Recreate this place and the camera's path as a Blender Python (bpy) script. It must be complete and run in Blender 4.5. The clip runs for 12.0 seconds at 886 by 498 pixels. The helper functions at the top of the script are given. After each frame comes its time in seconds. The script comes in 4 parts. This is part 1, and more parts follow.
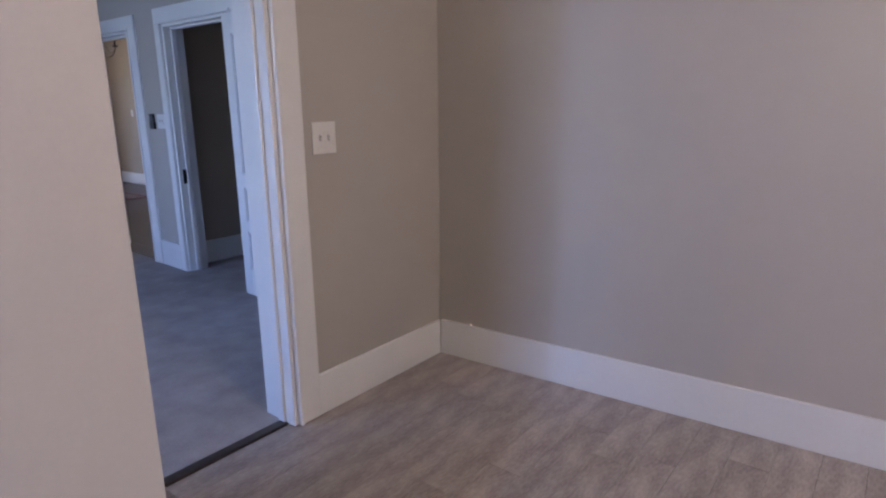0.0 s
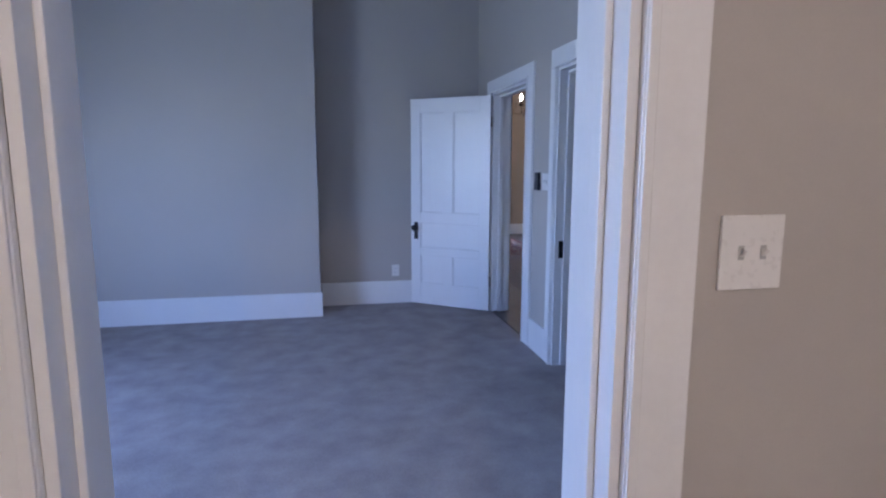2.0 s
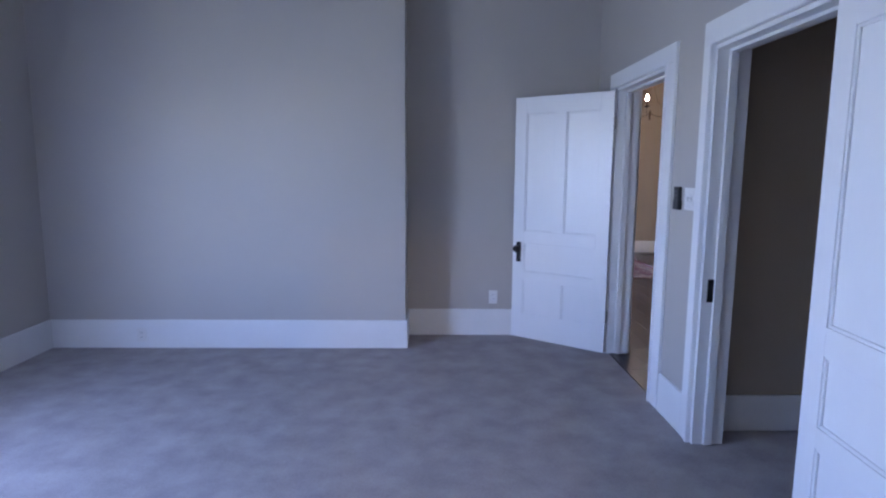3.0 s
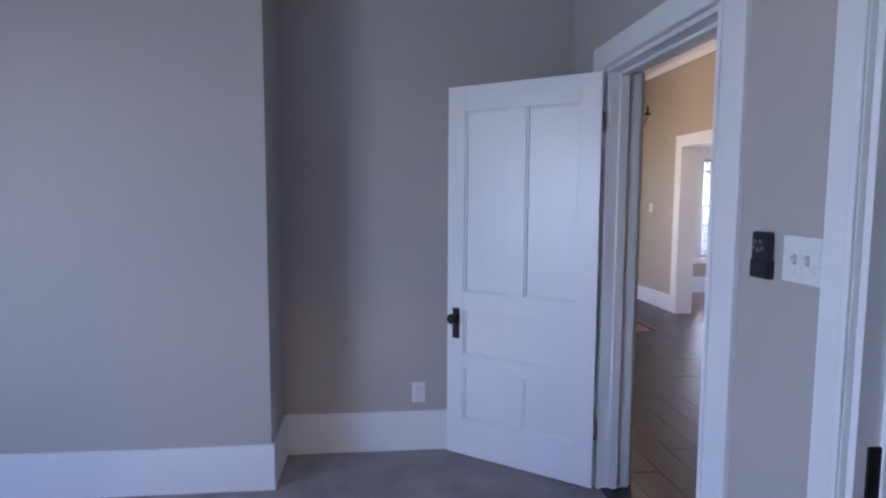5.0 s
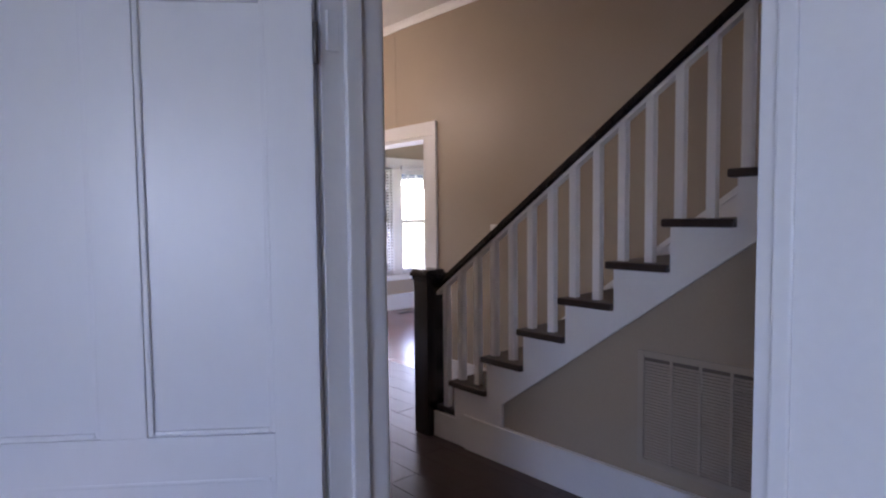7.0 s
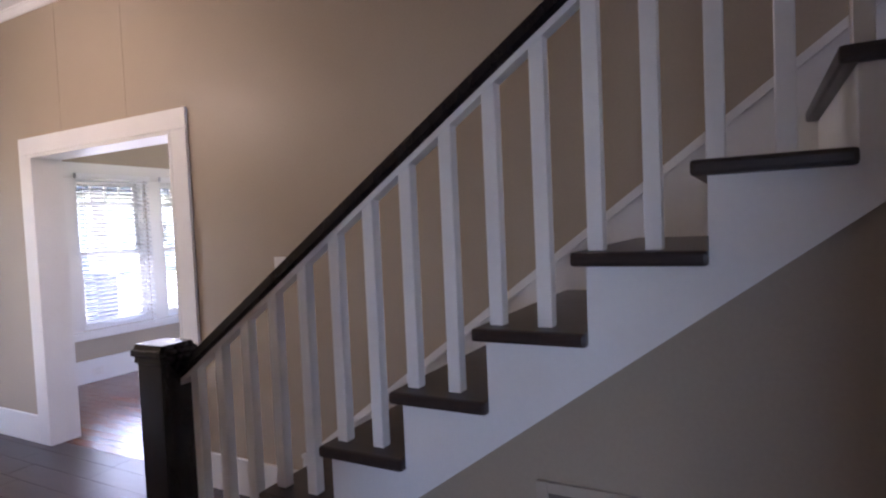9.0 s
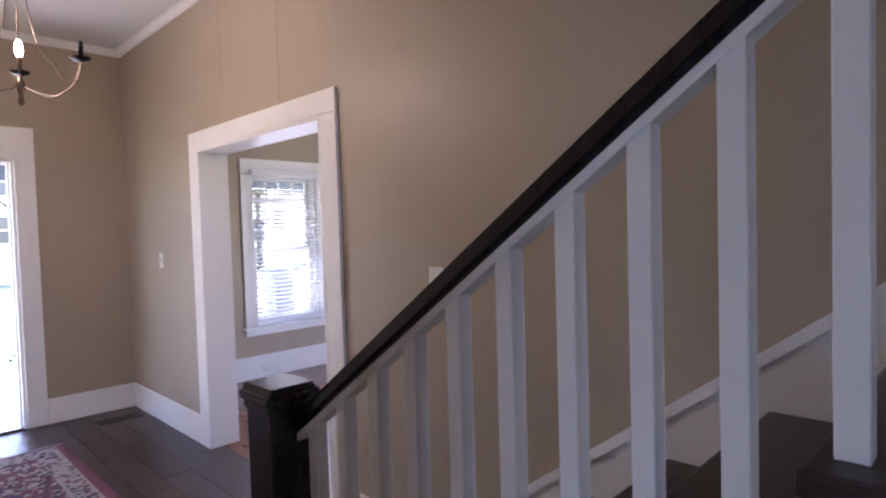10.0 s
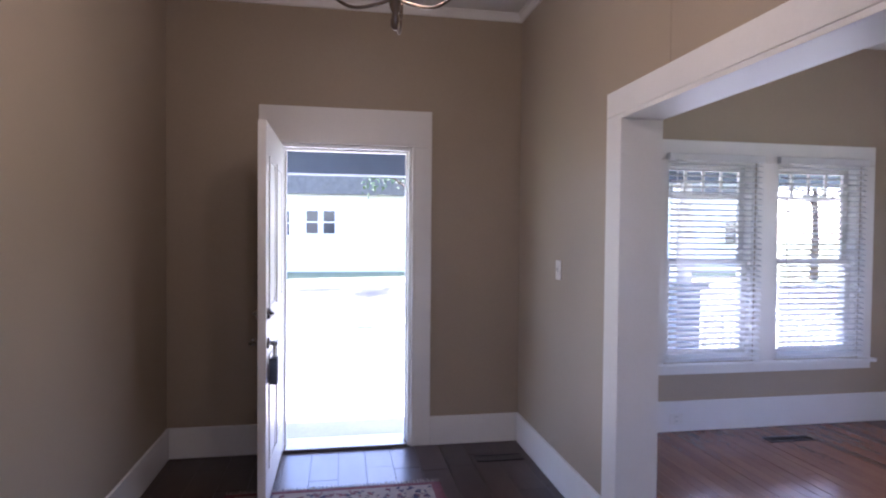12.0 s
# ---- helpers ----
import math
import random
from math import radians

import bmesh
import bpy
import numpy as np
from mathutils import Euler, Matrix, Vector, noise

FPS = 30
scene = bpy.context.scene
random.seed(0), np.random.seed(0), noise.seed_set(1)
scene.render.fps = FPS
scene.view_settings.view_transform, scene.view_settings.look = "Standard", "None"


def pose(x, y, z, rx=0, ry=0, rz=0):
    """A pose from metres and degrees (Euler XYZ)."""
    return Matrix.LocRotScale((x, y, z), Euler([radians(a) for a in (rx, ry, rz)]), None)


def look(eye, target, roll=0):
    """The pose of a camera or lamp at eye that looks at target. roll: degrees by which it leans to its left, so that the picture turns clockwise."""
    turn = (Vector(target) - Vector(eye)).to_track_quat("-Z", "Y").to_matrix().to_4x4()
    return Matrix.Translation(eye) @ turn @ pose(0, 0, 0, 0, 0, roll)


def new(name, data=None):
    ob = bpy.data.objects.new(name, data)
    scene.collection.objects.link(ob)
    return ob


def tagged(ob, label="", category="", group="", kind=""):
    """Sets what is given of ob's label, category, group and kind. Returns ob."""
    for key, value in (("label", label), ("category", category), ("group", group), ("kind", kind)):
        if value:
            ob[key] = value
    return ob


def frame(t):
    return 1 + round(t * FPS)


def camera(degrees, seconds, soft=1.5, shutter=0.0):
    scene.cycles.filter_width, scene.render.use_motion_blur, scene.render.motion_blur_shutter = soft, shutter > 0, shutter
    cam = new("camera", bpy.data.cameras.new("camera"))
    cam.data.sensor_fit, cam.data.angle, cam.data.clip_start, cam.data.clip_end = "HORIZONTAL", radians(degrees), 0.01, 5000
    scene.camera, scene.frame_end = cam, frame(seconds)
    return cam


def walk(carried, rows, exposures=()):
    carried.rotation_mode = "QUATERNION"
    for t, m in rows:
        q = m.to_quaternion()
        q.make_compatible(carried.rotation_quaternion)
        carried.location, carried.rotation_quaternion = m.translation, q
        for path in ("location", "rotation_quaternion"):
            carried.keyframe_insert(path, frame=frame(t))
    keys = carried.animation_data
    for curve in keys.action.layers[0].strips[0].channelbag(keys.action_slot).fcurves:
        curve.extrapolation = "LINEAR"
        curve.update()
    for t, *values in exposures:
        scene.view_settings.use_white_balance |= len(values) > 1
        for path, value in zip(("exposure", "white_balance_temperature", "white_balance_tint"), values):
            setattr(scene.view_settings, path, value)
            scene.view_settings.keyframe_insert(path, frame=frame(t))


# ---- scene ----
cam = camera(74.5, 12.0, soft=2.2)
PATH = [
    (0, (-0.109, -0.411, 1.413), (1.411, 0.797, 0.934), -0.5),
    (0.5, (0.267, -0.225, 1.419), (1.663, 1.138, 0.98), -0.8),
    (1, (0.51, -0.007, 1.466), (1.656, 1.585, 1.076), -0.5),
    (1.5, (0.737, 0.273, 1.433), (1.493, 2.094, 1.095), -0.5),
    (2, (0.824, 0.677, 1.444), (1.224, 2.614, 1.146), 0.1),
    (2.5, (0.928, 1.096, 1.46), (1.151, 3.063, 1.175), 0.2),
    (3, (1.002, 1.503, 1.452), (1.037, 3.484, 1.18), 0.4),
    (5, (1.335, 3.263, 1.455), (1.539, 5.244, 1.276), 0.3),
    (5.5, (1.413, 3.707, 1.446), (1.771, 5.668, 1.28), 0.2),
    (6, (1.527, 4.121, 1.443), (2.252, 5.979, 1.288), -0.3),
    (6.5, (1.615, 4.502, 1.428), (2.571, 6.253, 1.29), -0.3),
    (7, (1.695, 4.797, 1.428), (3.034, 6.278, 1.31), -0.6),
    (7.3, (1.834, 4.938, 1.40), (3.363, 6.222, 1.289), -1.1),
    (7.5, (1.954, 5.037, 1.409), (3.547, 6.242, 1.307), -1.7),
    (7.7, (2.035, 5.12, 1.436), (3.671, 6.267, 1.34), -2.0),
    (9.3, (2.873, 5.76, 1.511), (4.635, 6.704, 1.426), -2.5),
    (9.5, (2.983, 5.845, 1.533), (4.709, 6.853, 1.449), -2.6),
    (9.7, (3.106, 5.948, 1.522), (4.76, 7.069, 1.432), -2.5),
    (10, (3.296, 6.121, 1.51), (4.714, 7.53, 1.437), -1.7),
    (10.5, (3.459, 6.453, 1.498), (4.605, 8.091, 1.441), -1.1),
    (11, (3.642, 6.793, 1.496), (4.582, 8.557, 1.444), -0.7),
    (11.5, (3.711, 7.199, 1.47), (4.268, 9.12, 1.428), 0.1),
    (12, (3.691, 7.603, 1.526), (4.039, 9.571, 1.477), 0.5),
]
walk(cam, [(t, look(eye, target, roll)) for t, eye, target, roll in PATH],
     exposures=[(0.0, 4.05, 5450, 28), (0.5, 4.15, 5200, 27), (1.5, 4.35, 5250, 27), (2.0, 4.35, 5250, 27), (3.0, 4.62, 5550, 29), (5.0, 4.45, 5850, 30), (6.5, 4.3, 5980, 32), (7.6, 4.25, 6100, 34), (9.5, 4.65, 5850, 32), (10.5, 4.48, 5750, 34), (11.0, 4.33, 5700, 34), (12.0, 3.88, 5550, 32)])

# ---- world and light ----
world = bpy.data.worlds.new("sky")
scene.world = world
world.use_nodes = True
wn = world.node_tree.nodes
sky = wn.new("ShaderNodeTexSky")
sky.sky_type, sky.sun_disc = "NISHITA", False
sky.sun_elevation, sky.sun_rotation = radians(52), radians(35)
world.node_tree.links.new(sky.outputs[0], wn["Background"].inputs[0])
wn["Background"].inputs[1].default_value = 0.10

sun = new("sun", bpy.data.lights.new("sun", "SUN"))
sun.data.energy, sun.data.angle, sun.data.color = 3.6, radians(0.5), (1.0, 0.95, 0.88)
sun_az, sun_el = radians(35), radians(52)
sun.matrix_world = look((math.sin(sun_az) * math.cos(sun_el) * 20, math.cos(sun_az) * math.cos(sun_el) * 20, math.sin(sun_el) * 20), (0, 0, 0))


def area_lamp(name, eye, target, w, h, watts, colour):
    d = bpy.data.lights.new(name, "AREA")
    d.shape, d.size, d.size_y, d.energy, d.color = "RECTANGLE", w, h, watts, colour
    ob = new(name, d)
    ob.matrix_world = look(eye, target)
    return ob


def bulb_lamp(name, at, watts, colour, radius=0.03):
    d = bpy.data.lights.new(name, "POINT")
    d.energy, d.color, d.shadow_soft_size = watts, colour, radius
    ob = new(name, d)
    ob.location = at
    return ob


WARM = (1.0, 0.80, 0.58)
area_lamp("window_light_bedroom", (-2.10, 3.3, 1.3), (2.0, 3.6, -0.5), 1.4, 1.1, 2.75, (0.46, 0.62, 0.95))
area_lamp("window_light_kitchen", (-2.40, -0.435, 1.5), (2.4, 0.7, 1.0), 0.14, 1.3, 1.7, (0.50, 0.66, 1.0))
# fill lamp in an unseen east window, added because the parlor was dark
area_lamp("parlor_fill_light", (8.56, 9.2, 1.45), (5.5, 9.4, 0.9), 1.7, 1.5, 0.9, (0.93, 0.95, 1.0))
area_lamp("window_light_front", (7.0, 11.66, 1.4), (6.8, 8.0, 1.0), 1.5, 1.4, 0.7, (0.93, 0.95, 1.0))
for k in (80, 200):
    bulb_lamp("bulb_light", (3.842 + 0.26 * math.cos(radians(k)), 9.27 + 0.26 * math.sin(radians(k)), 2.50), 0.52, WARM)
# unseen fill lamp, added high in the stairwell to brighten treads and skirt
area_lamp("stair_fill_light", (4.5, 2.62, 4.4), (4.6, 6.5, 1.4), 0.7, 1.0, 1.0, (0.95, 0.96, 1.0))
bulb_lamp("ceiling_lamp_light", (0.7, -1.8, 2.85), 6.1, (1.0, 0.81, 0.54), 0.10)


# ---- materials ----
def material(name, colour, rough=0.6, metal=0.0, vary=0.08, scale=3.0, fine=60.0, bump=0.05, bump_dist=0.002, stretch=(1, 1, 1), colour2=None, island=0.0, spec=0.5):
    """Painted or natural surface: two scales of colour change, a fine relief and uneven gloss."""
    m = bpy.data.materials.new(name)
    m.use_nodes = True
    nt = m.node_tree
    n, l = nt.nodes, nt.links
    b = n["Principled BSDF"]
    b.inputs["Metallic"].default_value = metal
    b.inputs["Specular IOR Level"].default_value = spec
    co = n.new("ShaderNodeTexCoord")
    mp = n.new("ShaderNodeMapping")
    mp.inputs["Scale"].default_value = stretch
    l.new(co.outputs["Object"], mp.inputs[0])
    big, small = n.new("ShaderNodeTexNoise"), n.new("ShaderNodeTexNoise")
    big.inputs["Scale"].default_value, big.inputs["Detail"].default_value = scale, 4
    small.inputs["Scale"].default_value, small.inputs["Detail"].default_value = fine, 6
    l.new(mp.outputs[0], big.inputs[0])
    l.new(mp.outputs[0], small.inputs[0])
    mix = n.new("ShaderNodeMix")
    mix.data_type = "RGBA"
    c2 = colour2 or tuple(c * (1 - 2.2 * vary) for c in colour)
    mix.inputs["A"].default_value = (*c2, 1)
    mix.inputs["B"].default_value = (*colour, 1)
    add = n.new("ShaderNodeMath")
    add.operation = "MULTIPLY_ADD"
    add.inputs[1].default_value = 0.6
    half = n.new("ShaderNodeMath")
    half.operation = "MULTIPLY"
    half.inputs[1].default_value = 0.4
    l.new(small.outputs[0], half.inputs[0])
    l.new(big.outputs[0], add.inputs[0])
    l.new(half.outputs[0], add.inputs[2])
    rng = n.new("ShaderNodeMapRange")
    rng.inputs[1].default_value, rng.inputs[2].default_value = 0.32, 0.66
    l.new(add.outputs[0], rng.inputs[0])
    l.new(rng.outputs[0], mix.inputs["Factor"])
    out = mix.outputs["Result"]
    if island:
        info = n.new("ShaderNodeObjectInfo")
        hsv = n.new("ShaderNodeHueSaturation")
        r2 = n.new("ShaderNodeMapRange")
        r2.inputs[3].default_value, r2.inputs[4].default_value = 1 - island, 1 + island
        l.new(info.outputs["Random"], r2.inputs[0])
        l.new(r2.outputs[0], hsv.inputs["Value"])
        l.new(out, hsv.inputs["Color"])
        out = hsv.outputs[0]
    l.new(out, b.inputs["Base Color"])
    r3 = n.new("ShaderNodeMapRange")
    r3.inputs[3].default_value, r3.inputs[4].default_value = max(0.03, rough - 0.1), min(1, rough + 0.08)
    l.new(small.outputs[0], r3.inputs[0])
    l.new(r3.outputs[0], b.inputs["Roughness"])
    if bump:
        bp = n.new("ShaderNodeBump")
        bp.inputs["Strength"].default_value, bp.inputs["Distance"].default_value = bump, bump_dist
        l.new(small.outputs[0], bp.inputs["Height"])
        l.new(bp.outputs[0], b.inputs["Normal"])
    return m


def glowing(name, colour, strength):
    m = bpy.data.materials.new(name)
    m.use_nodes = True
    b = m.node_tree.nodes["Principled BSDF"]
    b.inputs["Base Color"].default_value = (*colour, 1)
    b.inputs["Emission Color"].default_value = (*colour, 1)
    b.inputs["Emission Strength"].default_value = strength
    return m


def glass(name):
    m = bpy.data.materials.new(name)
    m.use_nodes = True
    b = m.node_tree.nodes["Principled BSDF"]
    b.inputs["Base Color"].default_value = (1, 1, 1, 1)
    b.inputs["Roughness"].default_value = 0.0
    b.inputs["Transmission Weight"].default_value = 1.0
    b.inputs["IOR"].default_value = 1.45
    return m


PAINT = material("greige_wall_paint", (0.47, 0.44, 0.40), 0.62, vary=0.03, scale=1.3, fine=140, bump=0.12, bump_dist=0.001)
HALL = material("tan_wall_paint", (0.40, 0.333, 0.25), 0.46, vary=0.05, scale=1.1, fine=90, bump=0.10, bump_dist=0.0012)
WHITE = material("white_trim_paint", (0.80, 0.80, 0.79), 0.38, vary=0.025, scale=4, fine=70, bump=0.06, bump_dist=0.001)
DOORPAINT = material("white_door_paint", (0.80, 0.80, 0.80), 0.34, vary=0.012, scale=3, fine=30, bump=0.03, bump_dist=0.0006, stretch=(2, 2, 0.7))
CEIL = material("ceiling_paint", (0.72, 0.71, 0.69), 0.75, vary=0.03, scale=2, fine=120, bump=0.1)
CARPET = material("plush_carpet", (0.42, 0.39, 0.385), 0.97, colour2=(0.28, 0.255, 0.255), scale=5.5, fine=150, bump=0.8, bump_dist=0.006, spec=0.1)
VINYL = material("grey_oak_vinyl", (0.46, 0.41, 0.38), 0.42, colour2=(0.20, 0.17, 0.16), scale=3.0, fine=26, bump=0.04, stretch=(1.3, 4, 1), island=0.08)
DARKPLANK = material("dark_brown_plank", (0.060, 0.040, 0.036), 0.32, spec=0.4, colour2=(0.035, 0.022, 0.020), scale=2.0, fine=18, bump=0.05, stretch=(8, 1.5, 1), island=0.22)
REDWOOD = material("red_brown_floorboard", (0.20, 0.088, 0.052), 0.24, colour2=(0.13, 0.052, 0.032), scale=1.5, fine=12, bump=0.03, stretch=(9, 1.2, 1), island=0.16)
GROUT = material("dark_floor_joint", (0.02, 0.015, 0.013), 0.9, vary=0.1)
TREAD = material("dark_stained_wood", (0.045, 0.030, 0.026), 0.33, colour2=(0.016, 0.011, 0.010), scale=4, fine=40, bump=0.12, stretch=(8, 1, 8))
BLACKWOOD = material("black_stained_wood", (0.022, 0.018, 0.018), 0.24, colour2=(0.010, 0.008, 0.009), scale=4, fine=40, bump=0.10, stretch=(6, 6, 1))
IRON = material("black_iron", (0.018, 0.018, 0.020), 0.42, 0.6, vary=0.1, scale=20, bump=0.2)
BLACKPLASTIC = material("black_plastic", (0.016, 0.016, 0.018), 0.35, vary=0.08, scale=20, bump=0.05)
GREYPLASTIC = material("grey_button_plastic", (0.16, 0.16, 0.17), 0.4, vary=0.06)
IVORY = material("white_plastic", (0.78, 0.77, 0.74), 0.30, vary=0.02, bump=0.0)
PLATEGREY = material("plate_slot_grey", (0.42, 0.42, 0.41), 0.5, vary=0.04, bump=0)
SLOT = material("dark_slot", (0.05, 0.05, 0.05), 0.6, vary=0.05, bump=0)
NICKEL = material("brushed_nickel", (0.42, 0.41, 0.40), 0.28, 1.0, vary=0.06, scale=20, bump=0.05)
BRASS = material("aged_steel", (0.30, 0.27, 0.23), 0.4, 1.0, vary=0.12, scale=20)
BRONZE = material("aged_bronze", (0.20, 0.155, 0.12), 0.34, 1.0, vary=0.12, scale=20, bump=0.05)
BULB = glowing("lit_bulb", (1.0, 0.82, 0.58), 14.0)
VENTPAINT = material("tan_vent_paint", (0.40, 0.34, 0.27), 0.45, vary=0.04)
# darkened copy of the vent paint, for the shade between the slats
VENTBACK = material("shaded_vent_backing", (0.15, 0.12, 0.095), 0.7, vary=0.08)
GLASS = glass("window_glass")
BLIND = material("white_blind_slat", (0.84, 0.85, 0.86), 0.45, vary=0.02, bump=0)
bt = BLIND.node_tree
lucent, blend = bt.nodes.new("ShaderNodeBsdfTranslucent"), bt.nodes.new("ShaderNodeMixShader")
lucent.inputs[0].default_value = (0.85, 0.88, 0.92, 1)
blend.inputs[0].default_value = 0.35
bt.links.new(bt.nodes["Principled BSDF"].outputs[0], blend.inputs[1])
bt.links.new(lucent.outputs[0], blend.inputs[2])
bt.links.new(blend.outputs[0], bt.nodes["Material Output"].inputs[0])
CONCRETE = material("pale_concrete", (0.50, 0.49, 0.46), 0.85, vary=0.12, scale=2, fine=40, bump=0.3)
GRASS = material("lawn_grass", (0.22, 0.24, 0.12), 0.95, colour2=(0.13, 0.15, 0.07), scale=2, fine=60, bump=0.8, bump_dist=0.03)
ASPHALT = material("asphalt", (0.06, 0.06, 0.06), 0.9, vary=0.12, scale=3, fine=90, bump=0.4)
PORCHBLUE = material("blue_grey_porch_paint", (0.10, 0.13, 0.19), 0.5, vary=0.06, scale=4)
LEAF = material("leaf_green", (0.07, 0.12, 0.035), 0.7, colour2=(0.04, 0.075, 0.02), scale=3, fine=20, bump=0, island=0.2)
BARK = material("tree_bark", (0.14, 0.10, 0.075), 0.9, vary=0.2, scale=6, bump=0.6, bump_dist=0.02)
SIDING = material("white_house_siding", (0.74, 0.74, 0.72), 0.6, vary=0.05, scale=2)
SHINGLE = material("grey_roof_shingle", (0.16, 0.155, 0.15), 0.9, vary=0.15, scale=5, fine=30, bump=0.4)
PANE = material("far_window_pane", (0.03, 0.035, 0.04), 0.08, vary=0.05, bump=0)
RUGRED = material("red_rug_wool", (0.21, 0.085, 0.095), 0.95, colour2=(0.12, 0.05, 0.065), scale=20, fine=180, bump=0.7, bump_dist=0.004, spec=0.1)
RUGCREAM = material("cream_rug_wool", (0.36, 0.31, 0.28), 0.95, vary=0.1, scale=20, fine=180, bump=0.7, bump_dist=0.004, spec=0.1)
RUGBLUE = material("navy_rug_wool", (0.07, 0.065, 0.11), 0.95, vary=0.1, scale=20, fine=180, bump=0.7, bump_dist=0.004, spec=0.1)


# ---- mesh helpers ----
def box(bm, x0, x1, y0, y1, z0, z1, bevel=0.0, mat=0):
    m = Matrix.LocRotScale(((x0 + x1) / 2, (y0 + y1) / 2, (z0 + z1) / 2), None, (abs(x1 - x0), abs(y1 - y0), abs(z1 - z0)))
    vs = bmesh.ops.create_cube(bm, size=1, matrix=m)["verts"]
    faces = {f for v in vs for f in v.link_faces}
    for f in faces:
        f.material_index = mat
    if bevel:
        es = list({e for v in vs for e in v.link_edges})
        bmesh.ops.bevel(bm, geom=es, offset=bevel, segments=2, affect="EDGES", profile=0.6)
    return bm


def prism(bm, pts, axis, a, b):
    """A solid from a closed outline of (u, v) points, drawn out from a to b along x, y or z."""
    def at(u, v, w):
        return {"x": (w, u, v), "y": (u, w, v), "z": (u, v, w)}[axis]
    lo = [bm.verts.new(at(u, v, a)) for u, v in pts]
    hi = [bm.verts.new(at(u, v, b)) for u, v in pts]
    n = len(pts)
    bm.faces.new(lo), bm.faces.new(hi)
    for i in range(n):
        bm.faces.new((lo[i], lo[(i + 1) % n], hi[(i + 1) % n], hi[i]))
    bmesh.ops.recalc_face_normals(bm, faces=bm.faces)
    return bm


def turned(bm, profile, n=20, at=(0, 0, 0), axis="z"):
    """A lathe shape from (radius, height) pairs."""
    def place(r, h, a):
        c, s = r * math.cos(a), r * math.sin(a)
        v = {"z": (c, s, h), "x": (h, c, s), "y": (c, h, s)}[axis]
        return tuple(p + q for p, q in zip(v, at))
    rings = [[bm.verts.new(place(max(r, 1e-4), h, 2 * math.pi * k / n)) for k in range(n)] for r, h in profile]
    new_faces = []
    for p, q in zip(rings, rings[1:]):
        for k in range(n):
            new_faces.append(bm.faces.new((p[k], p[(k + 1) % n], q[(k + 1) % n], q[k])))
    new_faces.append(bm.faces.new(rings[0]))
    new_faces.append(bm.faces.new(rings[-1]))
    bmesh.ops.recalc_face_normals(bm, faces=bm.faces)
    for f in new_faces:
        f.smooth = len(f.verts) == 4
    return bm


def tube(bm, path, r, n=8):
    """A round tube along a list of points."""
    pts = [Vector(p) for p in path]
    rings = []
    for i, p in enumerate(pts):
        d = (pts[min(i + 1, len(pts) - 1)] - pts[max(i - 1, 0)]).normalized()
        u = d.orthogonal().normalized() if abs(d.z) > 0.9 else d.cross(Vector((0, 0, 1))).normalized()
        w = d.cross(u)
        rings.append([bm.verts.new(p + r * (math.cos(2 * math.pi * k / n) * u + math.sin(2 * math.pi * k / n) * w)) for k in range(n)])
    for p, q in zip(rings, rings[1:]):
        for k in range(n):
            bm.faces.new((p[k], p[(k + 1) % n], q[(k + 1) % n], q[k])).smooth = True
    bm.faces.new(rings[0]), bm.faces.new(rings[-1])
    bmesh.ops.recalc_face_normals(bm, faces=bm.faces)
    return bm


def mesh_of(name, bm, mats):
    me = bpy.data.meshes.new(name)
    bm.to_mesh(me)
    bm.free()
    for m in mats if isinstance(mats, (list, tuple)) else [mats]:
        me.materials.append(m)
    return me


def part(name, bm, mat, parent, label=""):
    ob = new(name, mesh_of(name, bm, mat))
    ob.parent = parent
    return tagged(ob, label)


def structure(name, bm, mats, label, category):
    return tagged(new(name, mesh_of(name, bm, mats)), label, category, kind="structure")


def thing(name, m, label, category, group=""):
    ob = new(name)
    ob.empty_display_size = 0.1
    ob.matrix_world = m
    return tagged(ob, label, category, group)


def B():
    return bmesh.new()


# ---- walls ----
TOP = 3.17


def wall(name, axis, c0, c1, a0, a1, holes, mats, label, z1=TOP, second=None):
    """A wall along axis from a0 to a1, between c0 and c1, with holes (a, b, low, high). mats[1] covers the face at c1 where second(a) holds."""
    bm = B()
    us = sorted({a0, a1, *[h[0] for h in holes], *[h[1] for h in holes]})
    zs = sorted({0.0, z1, *[h[2] for h in holes], *[h[3] for h in holes]})
    for u0, u1 in zip(us, us[1:]):
        for w0, w1 in zip(zs, zs[1:]):
            um, wm = (u0 + u1) / 2, (w0 + w1) / 2
            if any(h[0] < um < h[1] and h[2] < wm < h[3] for h in holes):
                continue
            if axis == "x":
                box(bm, u0, u1, c0, c1, w0, w1)
            else:
                box(bm, c0, c1, u0, u1, w0, w1)
    bmesh.ops.remove_doubles(bm, verts=bm.verts, dist=1e-5)
    seen = {}
    for f in list(bm.faces):
        key = tuple(round(v, 4) for v in f.calc_center_median())
        if key in seen:
            seen[key].append(f)
        else:
            seen[key] = [f]
    bmesh.ops.delete(bm, geom=[f for fs in seen.values() if len(fs) > 1 for f in fs], context="FACES")
    k = 1 if axis == "x" else 0
    for f in bm.faces:
        if f.normal[k] > 0.5 and (second is None or second(f.calc_center_median())):
            f.material_index = len(mats) - 1
    return structure(name, bm, mats, label, "wall")


DOORWAY = (0.405, 1.345, 0.0, 2.06)
CLOSET = (3.47, 4.44, 0.0, 2.06)
HALLDOOR = (5.025, 5.98, 0.0, 2.06)
OPENING = (8.65, 10.165, 0.0, 2.095)
FRONT = (3.30, 4.19, 0.0, 2.14)
SASH_1 = (6.17, 6.95, 0.54, 2.12)
